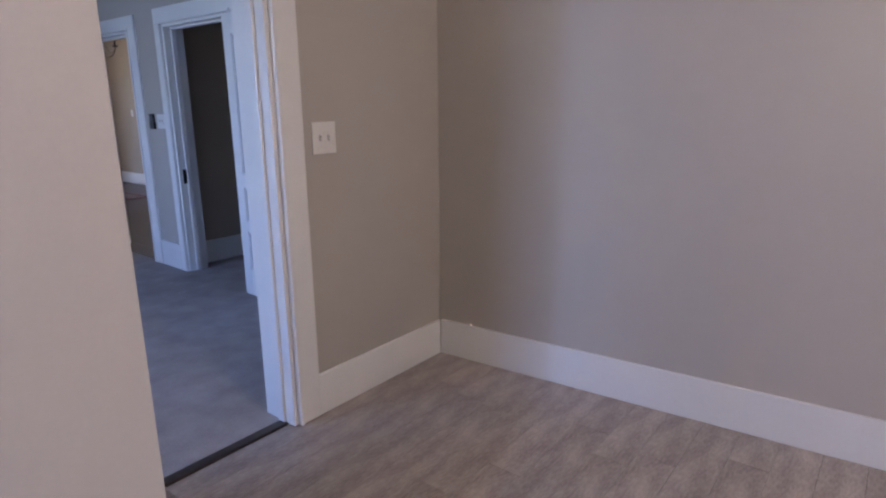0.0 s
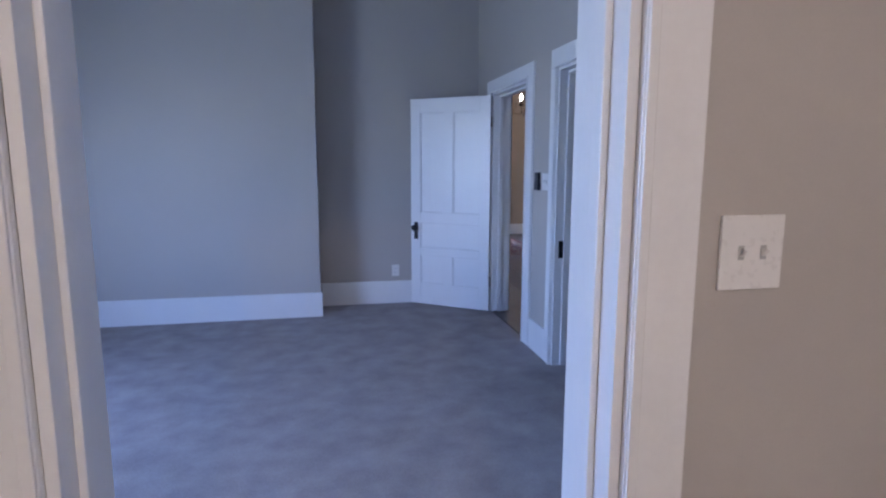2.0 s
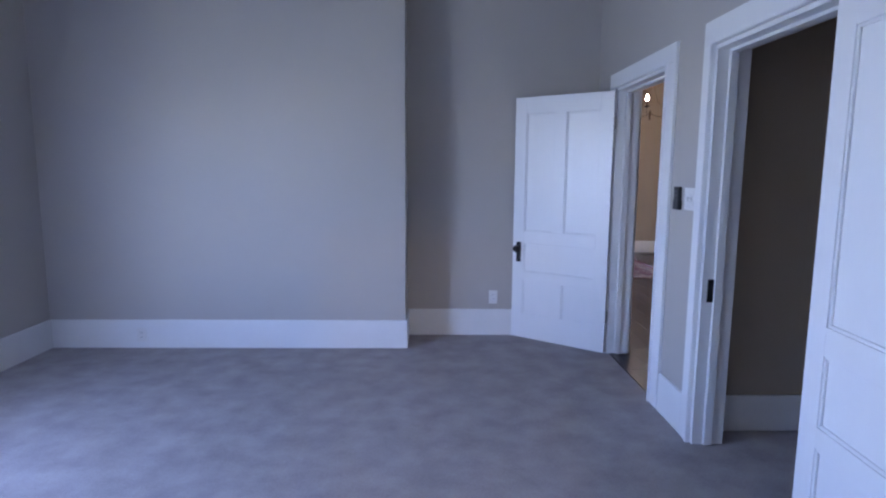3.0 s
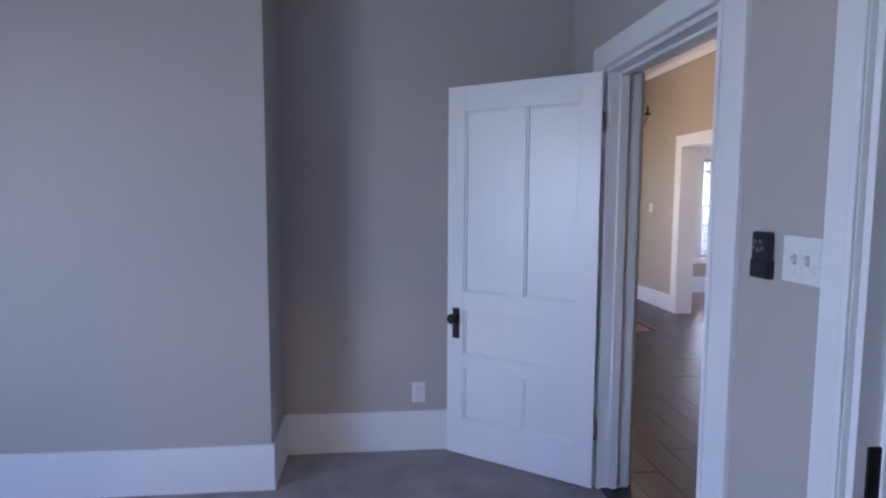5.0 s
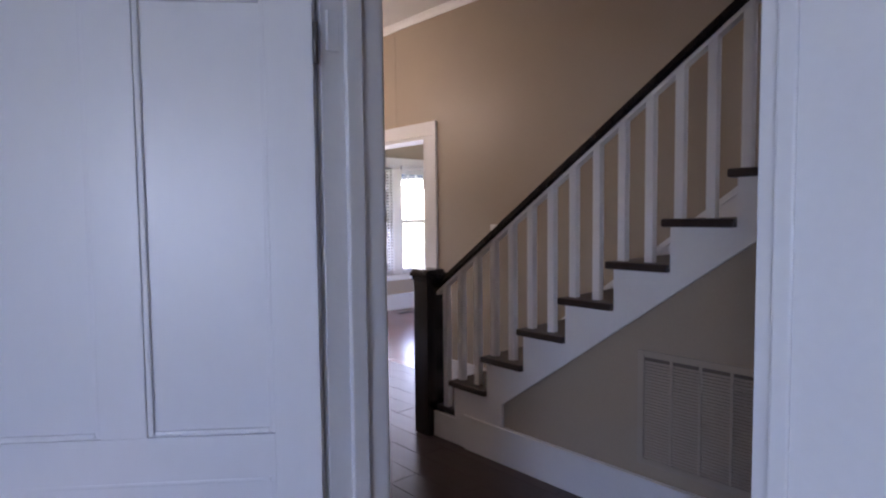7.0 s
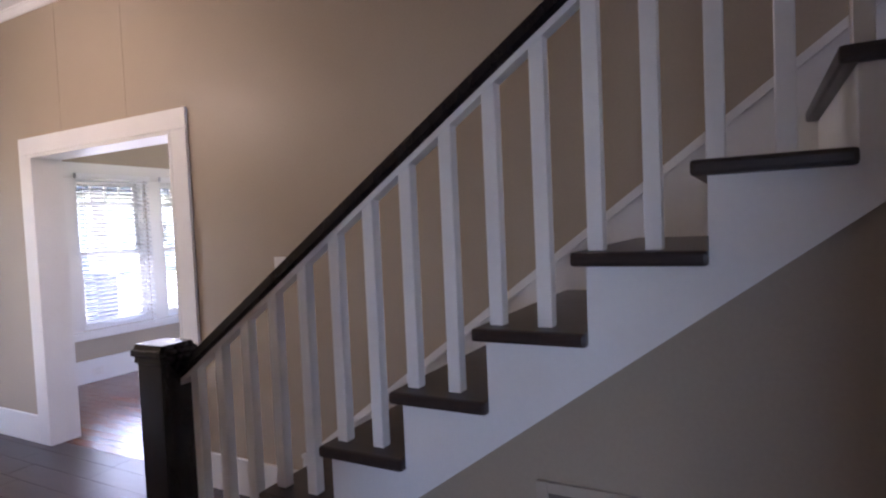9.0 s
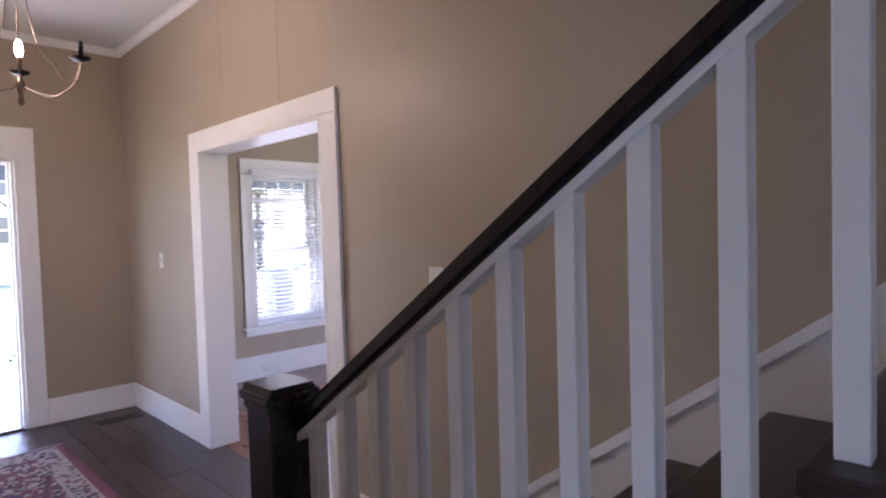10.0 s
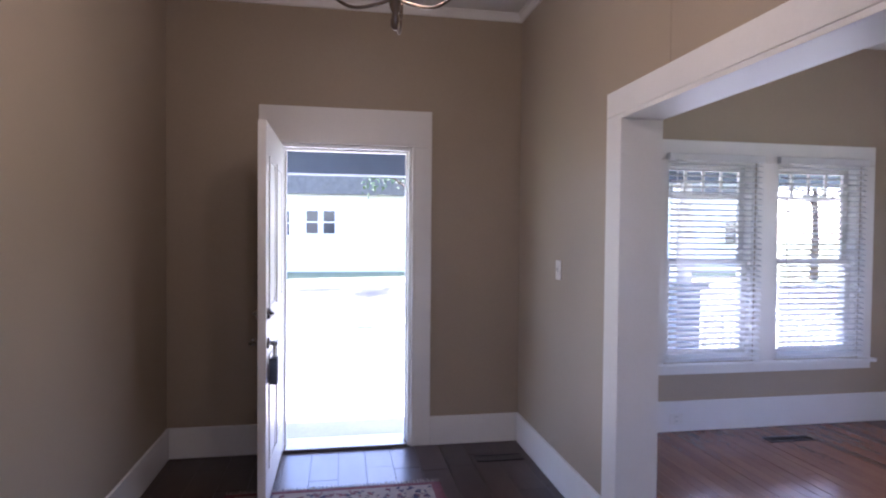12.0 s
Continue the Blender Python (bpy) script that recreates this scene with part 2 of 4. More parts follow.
SASH_2 = (7.13, 7.92, 0.54, 2.12)

wall("wall_kitchen_north", "x", 1.60, 1.80, -2.57, 2.39, [DOORWAY], [PAINT], "greige painted wall with a cased doorway")
wall("wall_east", "y", 2.39, 2.55, 1.60, 11.75, [CLOSET, HALLDOOR], [PAINT, HALL], "greige bedroom wall with a closet and a hall doorway", second=lambda c: c[1] > 4.70)
wall("wall_bedroom_north", "x", 6.51, 6.66, -2.22, 2.39, [], [PAINT], "greige painted wall in shade")
wall("wall_chimney_breast", "x", 6.115, 6.51, -2.07, 0.782, [], [PAINT], "greige boxed-out chimney breast")
wall("wall_bedroom_west", "y", -2.22, -2.07, 1.80, 6.51, [(2.55, 4.05, 0.7, 2.3)], [PAINT], "greige wall with a window opening")
wall("wall_kitchen_west", "y", -2.57, -2.42, -3.2, 1.60, [(-0.60, -0.27, 0.8, 2.2)], [PAINT], "greige wall with a window opening")
wall("wall_kitchen_south", "x", -3.35, -3.20, -2.57, 3.00, [], [PAINT], "greige painted wall")
wall("wall_hall_east", "y", 5.00, 5.17, 2.6, 11.75, [OPENING], [HALL, PAINT], "tan painted hall wall with a wide cased opening", z1=5.6)
wall("wall_front", "x", 11.75, 11.93, 2.39, 8.75, [FRONT, SASH_1, SASH_2], [HALL], "tan painted front wall with a door and two windows")
# inside the closet the hall's tan stands in for warm light
wall("wall_closet_north", "x", 4.60, 4.70, 2.55, 4.14, [], [HALL], "plain wall between closet and hall")
wall("wall_closet_east", "y", 3.45, 3.60, 3.0, 4.60, [], [HALL], "plain closet wall")
wall("wall_closet_south", "x", 2.85, 3.00, 2.55, 3.60, [], [HALL], "plain closet wall")
wall("wall_parlor_east", "y", 8.60, 8.75, 6.85, 11.75, [(8.3, 10.1, 0.6, 2.12)], [PAINT], "greige parlor wall with an added, unseen window opening")
wall("wall_parlor_south", "x", 6.85, 7.00, 5.17, 8.60, [], [PAINT], "greige parlor wall")
# the high opening is invented to hold the stair fill lamp
wall("wall_stair_south", "x", 2.45, 2.60, 3.60, 5.17, [(4.1, 4.9, 3.8, 5.0)], [HALL], "tan unseen stairwell wall with a high opening added for fill light", z1=5.6)

# floors under the pieces, and ceilings
structure("floor_kitchen", box(B(), -2.57, 2.90, -3.2, 1.66, -0.12, -0.008), GROUT, "underlay of the kitchen floor", "floor")
structure("floor_bedroom", box(B(), -2.22, 2.44, 1.66, 6.51, -0.12, 0.004), CARPET, "plush taupe-grey carpet", "carpet")
structure("floor_closet", box(B(), 2.44, 3.60, 2.85, 4.60, -0.12, 0.003), CARPET, "plush taupe-grey closet carpet", "carpet")
structure("floor_hall", box(B(), 2.44, 5.08, 4.60, 11.93, -0.12, -0.008), GROUT, "underlay of the hall floor", "floor")
structure("floor_parlor", box(B(), 5.08, 8.75, 6.85, 11.75, -0.12, -0.008), GROUT, "underlay of the parlor floor", "floor")
for nm, e in (("kitchen", (-2.57, 3.0, -3.35, 1.75)), ("bedroom", (-2.22, 2.39, 1.75, 6.66)), ("closet", (2.55, 3.60, 2.85, 4.65)), ("parlor", (5.17, 8.75, 6.85, 11.93))):
    structure("ceiling_" + nm, box(B(), *e, TOP - 0.03 * (nm == "parlor"), TOP + 0.1), CEIL, "flat white painted ceiling", "ceiling")
bm = B()
box(bm, 2.39, 5.0, 6.9, 11.93, TOP - 0.03, TOP + 0.1)
box(bm, 2.39, 4.0, 4.65, 6.9, TOP - 0.03, TOP + 0.1)
structure("ceiling_hall", bm, CEIL, "white hall ceiling open above the stairs", "ceiling")
structure("ceiling_stairwell", box(B(), 3.6, 5.17, 2.45, 7.1, 5.6, 5.7), CEIL, "white stairwell ceiling", "ceiling")
bm = B()
box(bm, 3.88, 3.98, 2.45, 6.9, TOP + 0.1, 5.6)
box(bm, 3.88, 5.0, 6.9, 7.0, TOP + 0.1, 5.6)
structure("wall_stairwell_upper", bm, HALL, "tan upper stairwell wall", "wall")

# partition by the kitchen doorway
bm = B()
box(bm, -1.10, 0.18, 0.28, 1.60, 0, TOP)
structure("wall_pantry", bm, PAINT, "greige boxed-in pantry corner", "wall")


# ---- trim ----
def casing_set(name, axis, c0, c1, a0, a1, top, width, head, sides, label, stop=True):
    """Casing boards on the faces c0 and c1, jamb lining and door stop of an opening from a0 to a1 up to top."""
    root = tagged(new(name), label, "door trim", kind="structure")

    def b(bm, u0, u1, w0, w1, z0, z1, bev):
        return box(bm, u0, u1, w0, w1, z0, z1, bev) if axis == "x" else box(bm, w0, w1, u0, u1, z0, z1, bev)
    for face, out in sides:
        w0, w1 = sorted((face, face + out * 0.020))
        e0, e1 = sorted((face + out * 0.020, face + out * 0.028))
        part("casing", b(B(), a0 - width, a0 - 0.004, w0, w1, 0.004, top + 0.004, 0.003), WHITE, root)
        part("casing", b(B(), a1 + 0.004, a1 + width, w0, w1, 0.004, top + 0.004, 0.003), WHITE, root)
        part("head_casing", b(B(), a0 - width, a1 + width, w0, w1, top + 0.006, top + head, 0.003), WHITE, root)
        if not stop:
            continue
        bead = B()
        b(bead, a0 - 0.026, a0 - 0.006, e0, e1, 0.004, top + 0.004, 0.003)
        b(bead, a1 + 0.006, a1 + 0.026, e0, e1, 0.004, top + 0.004, 0.003)
        b(bead, a0 - 0.026, a1 + 0.026, e0, e1, top + 0.007, top + 0.026, 0.003)
        part("bead", bead, WHITE, root)
    jamb = B()
    over = 0.004 if stop else 0.0215
    b(jamb, a0 - 0.003, a0 + 0.018, c0 - over, c1 + over, 0.005, top - 0.018, 0.002)
    b(jamb, a1 - 0.018, a1 + 0.003, c0 - over, c1 + over, 0.005, top - 0.018, 0.002)
    b(jamb, a0 - 0.003, a1 + 0.003, c0 - over, c1 + over, top - 0.0178, top + 0.003, 0.002)
    part("jamb", jamb, WHITE, root)
    if stop:
        st = B()
        m0, m1 = c0 + 0.055, c0 + 0.10
        b(st, a0 + 0.018, a0 + 0.032, m0, m1, 0.005, top - 0.034, 0.004)
        b(st, a1 - 0.032, a1 - 0.018, m0, m1, 0.005, top - 0.034, 0.004)
        b(st, a0 + 0.018, a1 - 0.018, m0, m1, top - 0.0338, top - 0.018, 0.004)
        part("stop", st, WHITE, root)
    return root


casing_set("trim_kitchen_doorway", "x", 1.60, 1.80, 0.405, 1.345, 2.06, 0.125, 0.125, [(1.60, -1), (1.80, 1)], "white painted casing of the kitchen doorway")
closet_trim = casing_set("trim_closet", "y", 2.39, 2.55, 3.47, 4.44, 2.06, 0.10, 0.125, [(2.39, -1)], "white painted casing of the closet doorway")
hall_trim = casing_set("trim_hall_door", "y", 2.39, 2.55, 5.025, 5.98, 2.06, 0.14, 0.115, [(2.39, -1), (2.55, 1)], "white painted casing of the hall doorway")
casing_set("trim_wide_opening", "y", 5.00, 5.17, 8.65, 10.165, 2.095, 0.135, 0.125, [(5.00, -1), (5.17, 1)], "white painted casing of the wide opening", stop=False)
casing_set("trim_front_door", "x", 11.75, 11.93, 3.29, 4.19, 2.14, 0.145, 0.26, [(11.75, -1)], "white painted casing with a tall head board")
part("strike_plate", box(B(), 2.415, 2.45, 4.415, 4.424, 0.78, 0.90, 0.002), IRON, closet_trim, "black iron strike plate")
part("hinge", box(B(), 2.40, 2.43, 5.955, 5.963, 1.80, 1.89, 0.002), WHITE, hall_trim, "painted-over hinge leaf")


def strip(name, boxes, mat, label, category, bevel=0.005):
    root = tagged(new(name), label, category, kind="structure")
    for e in boxes:
        part("board", box(B(), *e, bevel), mat, root)
    return root


H = 0.205
structure("wall_kitchen_east", prism(B(), [(2.39, 1.60), (2.78, -3.2), (2.95, -3.2), (2.55, 1.60)], "z", 0, TOP), PAINT, "greige painted kitchen wall", "wall")
structure("baseboard_kitchen_east", prism(B(), [(2.372, 1.58), (2.762, -3.2), (2.78, -3.2), (2.39, 1.58)], "z", 0.002, H), WHITE, "tall white painted baseboard", "baseboard")
strip("baseboard_kitchen", [(1.472, 2.37, 1.582, 1.60, 0.002, H), (0.182, 0.20, 0.262, 1.58, 0.002, H),
                            (-1.10, 0.18, 0.262, 0.28, 0.002, H), (-2.42, -1.12, 1.582, 1.60, 0.002, H)], WHITE, "tall white painted baseboard", "baseboard")
H = 0.235
strip("baseboard_bedroom", [(0.785, 2.37, 6.492, 6.51, 0.003, H), (-2.05, 0.80, 6.097, 6.115, 0.003, H), (0.782, 0.80, 6.115, 6.49, 0.003, H),
                            (-2.07, -2.052, 1.82, 6.115, 0.003, H), (2.372, 2.39, 1.82, 3.365, 0.003, H), (2.372, 2.39, 4.545, 4.878, 0.003, H),
                            (2.372, 2.39, 6.105, 6.49, 0.003, H), (-2.05, 0.278, 1.80, 1.818, 0.003, H), (1.475, 2.37, 1.80, 1.818, 0.003, H)],
      WHITE, "tall white painted baseboard", "baseboard")
H = 0.21
strip("baseboard_closet", [(2.55, 3.45, 4.582, 4.60, 0.003, H), (3.432, 3.45, 3.0, 4.58, 0.003, H)], WHITE, "white closet baseboard", "baseboard")
strip("baseboard_hall", [(2.55, 2.568, 4.72, 4.878, 0.002, H), (2.55, 2.568, 6.105, 11.73, 0.002, H), (2.55, 3.14, 11.732, 11.75, 0.002, H), (4.337, 5.0, 11.732, 11.75, 0.002, H),
                         (4.982, 5.0, 10.302, 11.73, 0.002, H), (4.982, 5.0, 7.77, 8.512, 0.002, H), (2.57, 4.11, 4.70, 4.718, 0.002, H)], WHITE, "tall white painted hall baseboard", "baseboard")
strip("baseboard_parlor", [(5.17, 8.60, 11.732, 11.75, 0.002, 0.24), (5.17, 5.188, 10.303, 11.73, 0.002, 0.24), (5.17, 5.188, 7.0, 8.51, 0.002, 0.24), (8.582, 8.60, 7.0, 11.73, 0.002, 0.24),
                           (5.19, 8.58, 7.0, 7.018, 0.002, 0.24)], WHITE, "tall white painted parlor baseboard", "baseboard")
CROWN = [(0, 0), (0, -0.058), (0.014, -0.058), (0.020, -0.05), (0.032, -0.016), (0.04, -0.012), (0.04, 0)]


def crown(bm, axis, plane, out, a, b):
    return prism(bm, [(plane + out * u, TOP - 0.03 + v) for u, v in CROWN], axis, a, b)


bm = B()
crown(bm, "y", 5.0, -1, 7.0, 11.75)
crown(bm, "y", 2.55, 1, 4.70, 11.75)
crown(bm, "x", 11.75, -1, 2.56, 4.99)
structure("trim_crown_hall", bm, WHITE, "narrow white crown moulding", "moulding")
bm = B()
crown(bm, "x", 11.75, -1, 5.17, 8.6)
crown(bm, "y", 5.17, 1, 7.0, 11.75)
crown(bm, "y", 8.60, -1, 7.0, 11.75)
structure("trim_crown_parlor", bm, WHITE, "narrow white parlor crown moulding", "moulding")
strip("trim_wall_seams", [(4.9975, 5.0, 9.065, 9.075, 2.222, 3.085), (4.9975, 5.0, 9.775, 9.785, 2.222, 3.085)], HALL, "painted-over wallboard seams above the opening", "wall seam", 0.001)
strip("trim_thresholds", [(0.425, 1.325, 1.64, 1.69, -0.006, 0.012), (2.41, 2.46, 5.046, 5.96, -0.006, 0.012)], TREAD, "dark wooden threshold strips", "threshold", 0.004)
strip("trim_front_sill", [(3.31, 4.17, 11.735, 11.98, -0.006, 0.022)], BRASS, "dull metal front door sill", "threshold", 0.004)


# ---- doors ----
def panel_door(name, m, w, label, knob_z, flip=1, height=2.03, knobs=(-1, 1)):
    """Five-panel door hinged at the origin, leaf along +x, 38 mm thick about y = 0."""
    root = tagged(new(name), label, "door", kind="structure")
    root.matrix_world = m
    t, s, mid = 0.019, 0.105, 0.10
    zs = [(0.0, 0.21), (0.50, 0.575), (0.825, 0.925), (1.895, height)]
    part("stile", box(B(), 0.002, s, -t, t, 0, height, 0.002), DOORPAINT, root)
    part("stile", box(B(), w - s, w - 0.002, -t, t, 0, height, 0.002), DOORPAINT, root)
    for z0, z1 in zs:
        part("rail", box(B(), s, w - s, -t, t, z0, z1, 0.0015), DOORPAINT, root)
    c = w / 2 + 0.012
    for z0, z1 in ((0.21, 0.50), (0.925, 1.895)):
        part("muntin", box(B(), c - mid / 2, c + mid / 2, -t, t, z0, z1, 0.0015), DOORPAINT, root)
    cells = [(s, w - s, 0.575, 0.825)] + [(x0, x1, z0, z1) for x0, x1 in ((s, c - mid / 2), (c + mid / 2, w - s)) for z0, z1 in ((0.21, 0.50), (0.925, 1.895))]
    for x0, x1, z0, z1 in cells:
        p = part("panel", box(B(), x0, x1, -0.006, 0.006, z0, z1), DOORPAINT, root)
        mb = B()
        for sd in (-1, 1):
            y0, y1 = sorted((sd * 0.006, sd * 0.015))
            k = 0.013
            box(mb, x0, x0 + k, y0, y1, z0, z1, 0.004)
            box(mb, x1 - k, x1, y0, y1, z0, z1, 0.004)
            box(mb, x0 + k, x1 - k, y0, y1, z0, z0 + k, 0.004)
            box(mb, x0 + k, x1 - k, y0, y1, z1 - k, z1, 0.004)
        part("moulding", mb, DOORPAINT, p)
    for sd in knobs:
        y0, y1 = sorted((sd * t, sd * (t + 0.005)))
        plate = part("escutcheon", box(B(), w - 0.082, w - 0.038, y0, y1, knob_z - 0.115, knob_z + 0.055, 0.003), IRON, root, "black iron escutcheon plate")
        kb = turned(B(), [(0.014, sd * (t + 0.004)), (0.010, sd * (t + 0.020)), (0.010, sd * (t + 0.032)), (0.024, sd * (t + 0.040)), (0.029, sd * (t + 0.052)), (0.024, sd * (t + 0.064)), (0.008, sd * (t + 0.068))],
                    18, (w - 0.060, 0, knob_z), "y")
        part("knob", kb, IRON, plate, "black round door knob")
        part("keyhole", box(B(), w - 0.063, w - 0.057, *sorted((sd * (t + 0.005), sd * (t + 0.0056))), knob_z - 0.09, knob_z - 0.065), SLOT, plate)
    for z in (0.25, 1.75):
        part("hinge", tube(B(), [(-0.004, flip * t, z), (-0.004, flip * t, z + 0.09)], 0.006), BRASS, root, "worn hinge knuckle")
    return root


panel_door("door_1", pose(2.372, 5.965, 0.012, 0, 0, 180 - math.degrees(math.atan2(6.478 - 5.965, 2.372 - 1.70))), 0.845, "white five-panel wooden door standing open with a black knob", 0.775)
panel_door("door_2", pose(2.342, 3.475, 0.012, 0, 0, -94), 0.90, "white five-panel closet door folded back towards the wall", 0.775)

fd = tagged(new("door_3"), "white front door standing open with a lockbox on its lever", "door", kind="structure")
part("leaf", box(B(), 3.262, 3.306, 10.80, 11.73, 0.026, 2.125, 0.003), WHITE, fd)
for z0, z1 in ((0.22, 0.85), (1.10, 1.95)):
    for y0, y1 in ((10.92, 11.22), (11.31, 11.61)):
        pm = B()
        for x0, x1 in ((3.254, 3.262), (3.306, 3.313)):
            box(pm, x0, x1, y0, y1, z0, z0 + 0.03, 0.003)
            box(pm, x0, x1, y0, y1, z1 - 0.03, z1, 0.003)
            box(pm, x0, x1, y0, y0 + 0.03, z0 + 0.03, z1 - 0.03, 0.003)
            box(pm, x0, x1, y1 - 0.03, y1, z0 + 0.03, z1 - 0.03, 0.003)
            box(pm, x0 + 0.002, x1 - 0.002, y0 + 0.05, y1 - 0.05, z0 + 0.05, z1 - 0.05, 0.002)
        part("panel", pm, WHITE, fd)
lev = B()
for sd, x in ((-1, 3.262), (1, 3.306)):
    turned(lev, [(0.030, x), (0.030, x + sd * 0.008), (0.012, x + sd * 0.014), (0.012, x + sd * 0.045)], 16, (0, 10.865, 0.93), "x")
    box(lev, *sorted((x + sd * 0.040, x + sd * 0.055)), 10.855, 10.975, 0.92, 0.94, 0.005)
part("lever_handle", lev, NICKEL, fd, "nickel lever handle")
db = B()
for sd, x in ((-1, 3.262), (1, 3.306)):
    turned(db, [(0.031, x), (0.029, x + sd * 0.014), (0.018, x + sd * 0.018), (0.006, x + sd * 0.036)], 16, (0, 10.865, 1.09), "x")
part("deadbolt", db, NICKEL, fd, "nickel deadbolt")
lock = thing("lockbox", pose(3.338, 10.90, 0.70), "dark grey realtor lockbox hanging from the front door lever", "lockbox")
part("body", box(B(), -0.022, 0.022, -0.038, 0.038, 0, 0.145, 0.010), PORCHBLUE, lock)
part("shackle", tube(B(), [(0, -0.024, 0.145)] + [(0, -0.024 * math.cos(a), 0.205 + 0.028 * math.sin(a)) for a in np.linspace(0, math.pi, 9)] + [(0, 0.024, 0.145)], 0.005), NICKEL, lock, "steel shackle")


# ---- wall plates and small wall things ----
def wall_plate(name, m, w, h, toggles, label):
    """Plate in the local xz plane facing -y, standing from its centre."""
    root = thing(name, m, label, "light switch" if toggles else "outlet")
    part("plate", box(B(), -w / 2, w / 2, -0.007, 0, -h / 2, h / 2, 0.003), IVORY, root)
    if toggles:
        for k in range(toggles):
            x = (k - (toggles - 1) / 2) * 0.046
            part("toggle_slot", box(B(), x - 0.006, x + 0.006, -0.0082, -0.006, -0.013, 0.013), PLATEGREY, root)
            tb = B()
            prism(tb, [(-0.007, -0.008), (-0.007, 0.006), (-0.019, 0.012), (-0.020, 0.006)], "x", x - 0.004, x + 0.004)
            part("toggle", tb, IVORY, root)
    else:
        for z in (-0.02, 0.02):
            so = part("socket", box(B(), -0.017, 0.017, -0.010, -0.006, z - 0.014, z + 0.014, 0.004), IVORY, root)
            sl = B()
            box(sl, -0.009, -0.006, -0.0106, -0.0095, z - 0.003, z + 0.006)
            box(sl, 0.006, 0.009, -0.0106, -0.0095, z - 0.003, z + 0.006)
            part("slot", sl, SLOT, so)
    return root


wall_plate("light_switch", pose(1.59, 1.60, 1.28), 0.131, 0.138, 2, "white double toggle switch plate on the greige kitchen wall")
wall_plate("light_switch", pose(2.39, 4.624, 1.30, 0, 0, -90), 0.137, 0.120, 2, "white double toggle switch plate beside the closet casing")
wall_plate("light_switch", pose(5.0, 7.856, 1.288, 0, 0, -90), 0.080, 0.120, 1, "white single toggle switch plate above the stairs")
wall_plate("light_switch", pose(5.0, 10.96, 1.318, 0, 0, -90), 0.076, 0.118, 1, "white single toggle switch plate near the front door")
wall_plate("outlet", pose(1.533, 6.51, 0.342), 0.075, 0.118, 0, "white duplex outlet above the bedroom baseboard")
wall_plate("outlet", pose(-1.337, 6.097, 0.112), 0.075, 0.110, 0, "white outlet set into the bedroom baseboard")
wall_plate("outlet", pose(6.28, 11.732, 0.105), 0.110, 0.085, 0, "cream outlet box on the parlor baseboard")

rem = thing("remote_holder", pose(2.39, 4.768, 1.300, 0, 0, -90), "black fan remote in a wall cradle beside a switch plate", "remote control")
part("cradle", box(B(), -0.038, 0.038, -0.024, 0, -0.066, -0.012, 0.006), BLACKPLASTIC, rem)
rc = part("remote", box(B(), -0.037, 0.037, -0.022, -0.003, -0.055, 0.064, 0.008), BLACKPLASTIC, rem)
for x, z in ((-0.018, 0.035), (0.004, 0.037), (-0.022, 0.018), (-0.006, 0.012), (0.012, 0.018)):
    part("button", turned(B(), [(0.006, -0.0245), (0.0065, -0.021)], 10, (x, 0, z), "y"), GREYPLASTIC, rc, "grey remote button")

# ---- staircase ----
RISE, RUN, N = 0.20, 0.276, 15
Y1 = 7.692
st = thing("staircase", pose(0, 0, 0), "white staircase with dark stained treads, dark rail and black newel", "staircase")


def nose(y):
    return RISE + (Y1 - y) * RISE / RUN


def skirt(y):
    return 0.335 + (7.641 - y) * 0.755


first = mesh_of("tread", box(B(), 4.148, 4.985, -RUN - 0.026, -0.035, -0.036, 0.0, 0.010), TREAD)
treads = box(B(), 4.098, 4.985, -RUN - 0.026, 0.008, -0.036, 0.0, 0.010)
tread_mesh = mesh_of("tread", treads, TREAD)
riser_mesh = mesh_of("riser", box(B(), 4.128, 4.985, -0.044, -0.026, -RISE, -0.036), WHITE)
for n in range(1, N + 1):
    for nm, me in (("tread", tread_mesh), ("riser", riser_mesh)):
        ob = new(nm, first if n == 1 and nm == "tread" else me)
        ob.parent, ob.location = st, (0, Y1 - RUN * (n - 1), RISE * n)
out = [(7.586, 0.004), (7.586, RISE - 0.036)]
for n in range(1, N + 1):
    y = Y1 - RUN * n - 0.026
    out += [(y, RISE * n - 0.036)] + ([(y, RISE * (n + 1) - 0.036)] if n < N else [])
out += [(out[-1][0], nose(out[-1][0]) - 0.36), (7.0, nose(7.0) - 0.36), (7.0, 0.004)]
bm = prism(B(), out, "x", 4.123, 4.145)
part("stringer", bm, WHITE, st, "white cut stringer")
sk = [(7.76, 0.004), (7.76, skirt(7.70)), (7.70, skirt(7.70)), (3.5, skirt(3.5)), (3.5, nose(3.5) - 0.25), (7.3, 0.004)]
part("skirt_board", prism(B(), sk, "x", 4.982, 5.0), WHITE, st, "white skirt board on the wall")
part("skirt_cap", prism(B(), [(7.76, skirt(7.70) + 0.001), (7.70, skirt(7.70) + 0.001), (3.5, skirt(3.5) + 0.001), (3.5, skirt(3.5) + 0.035), (7.71, skirt(7.70) + 0.035), (7.76, skirt(7.70) + 0.02)], "x", 4.972, 5.0), WHITE, st)


def rail_z(y):
    return 1.03 + (7.538 - y) * 0.704


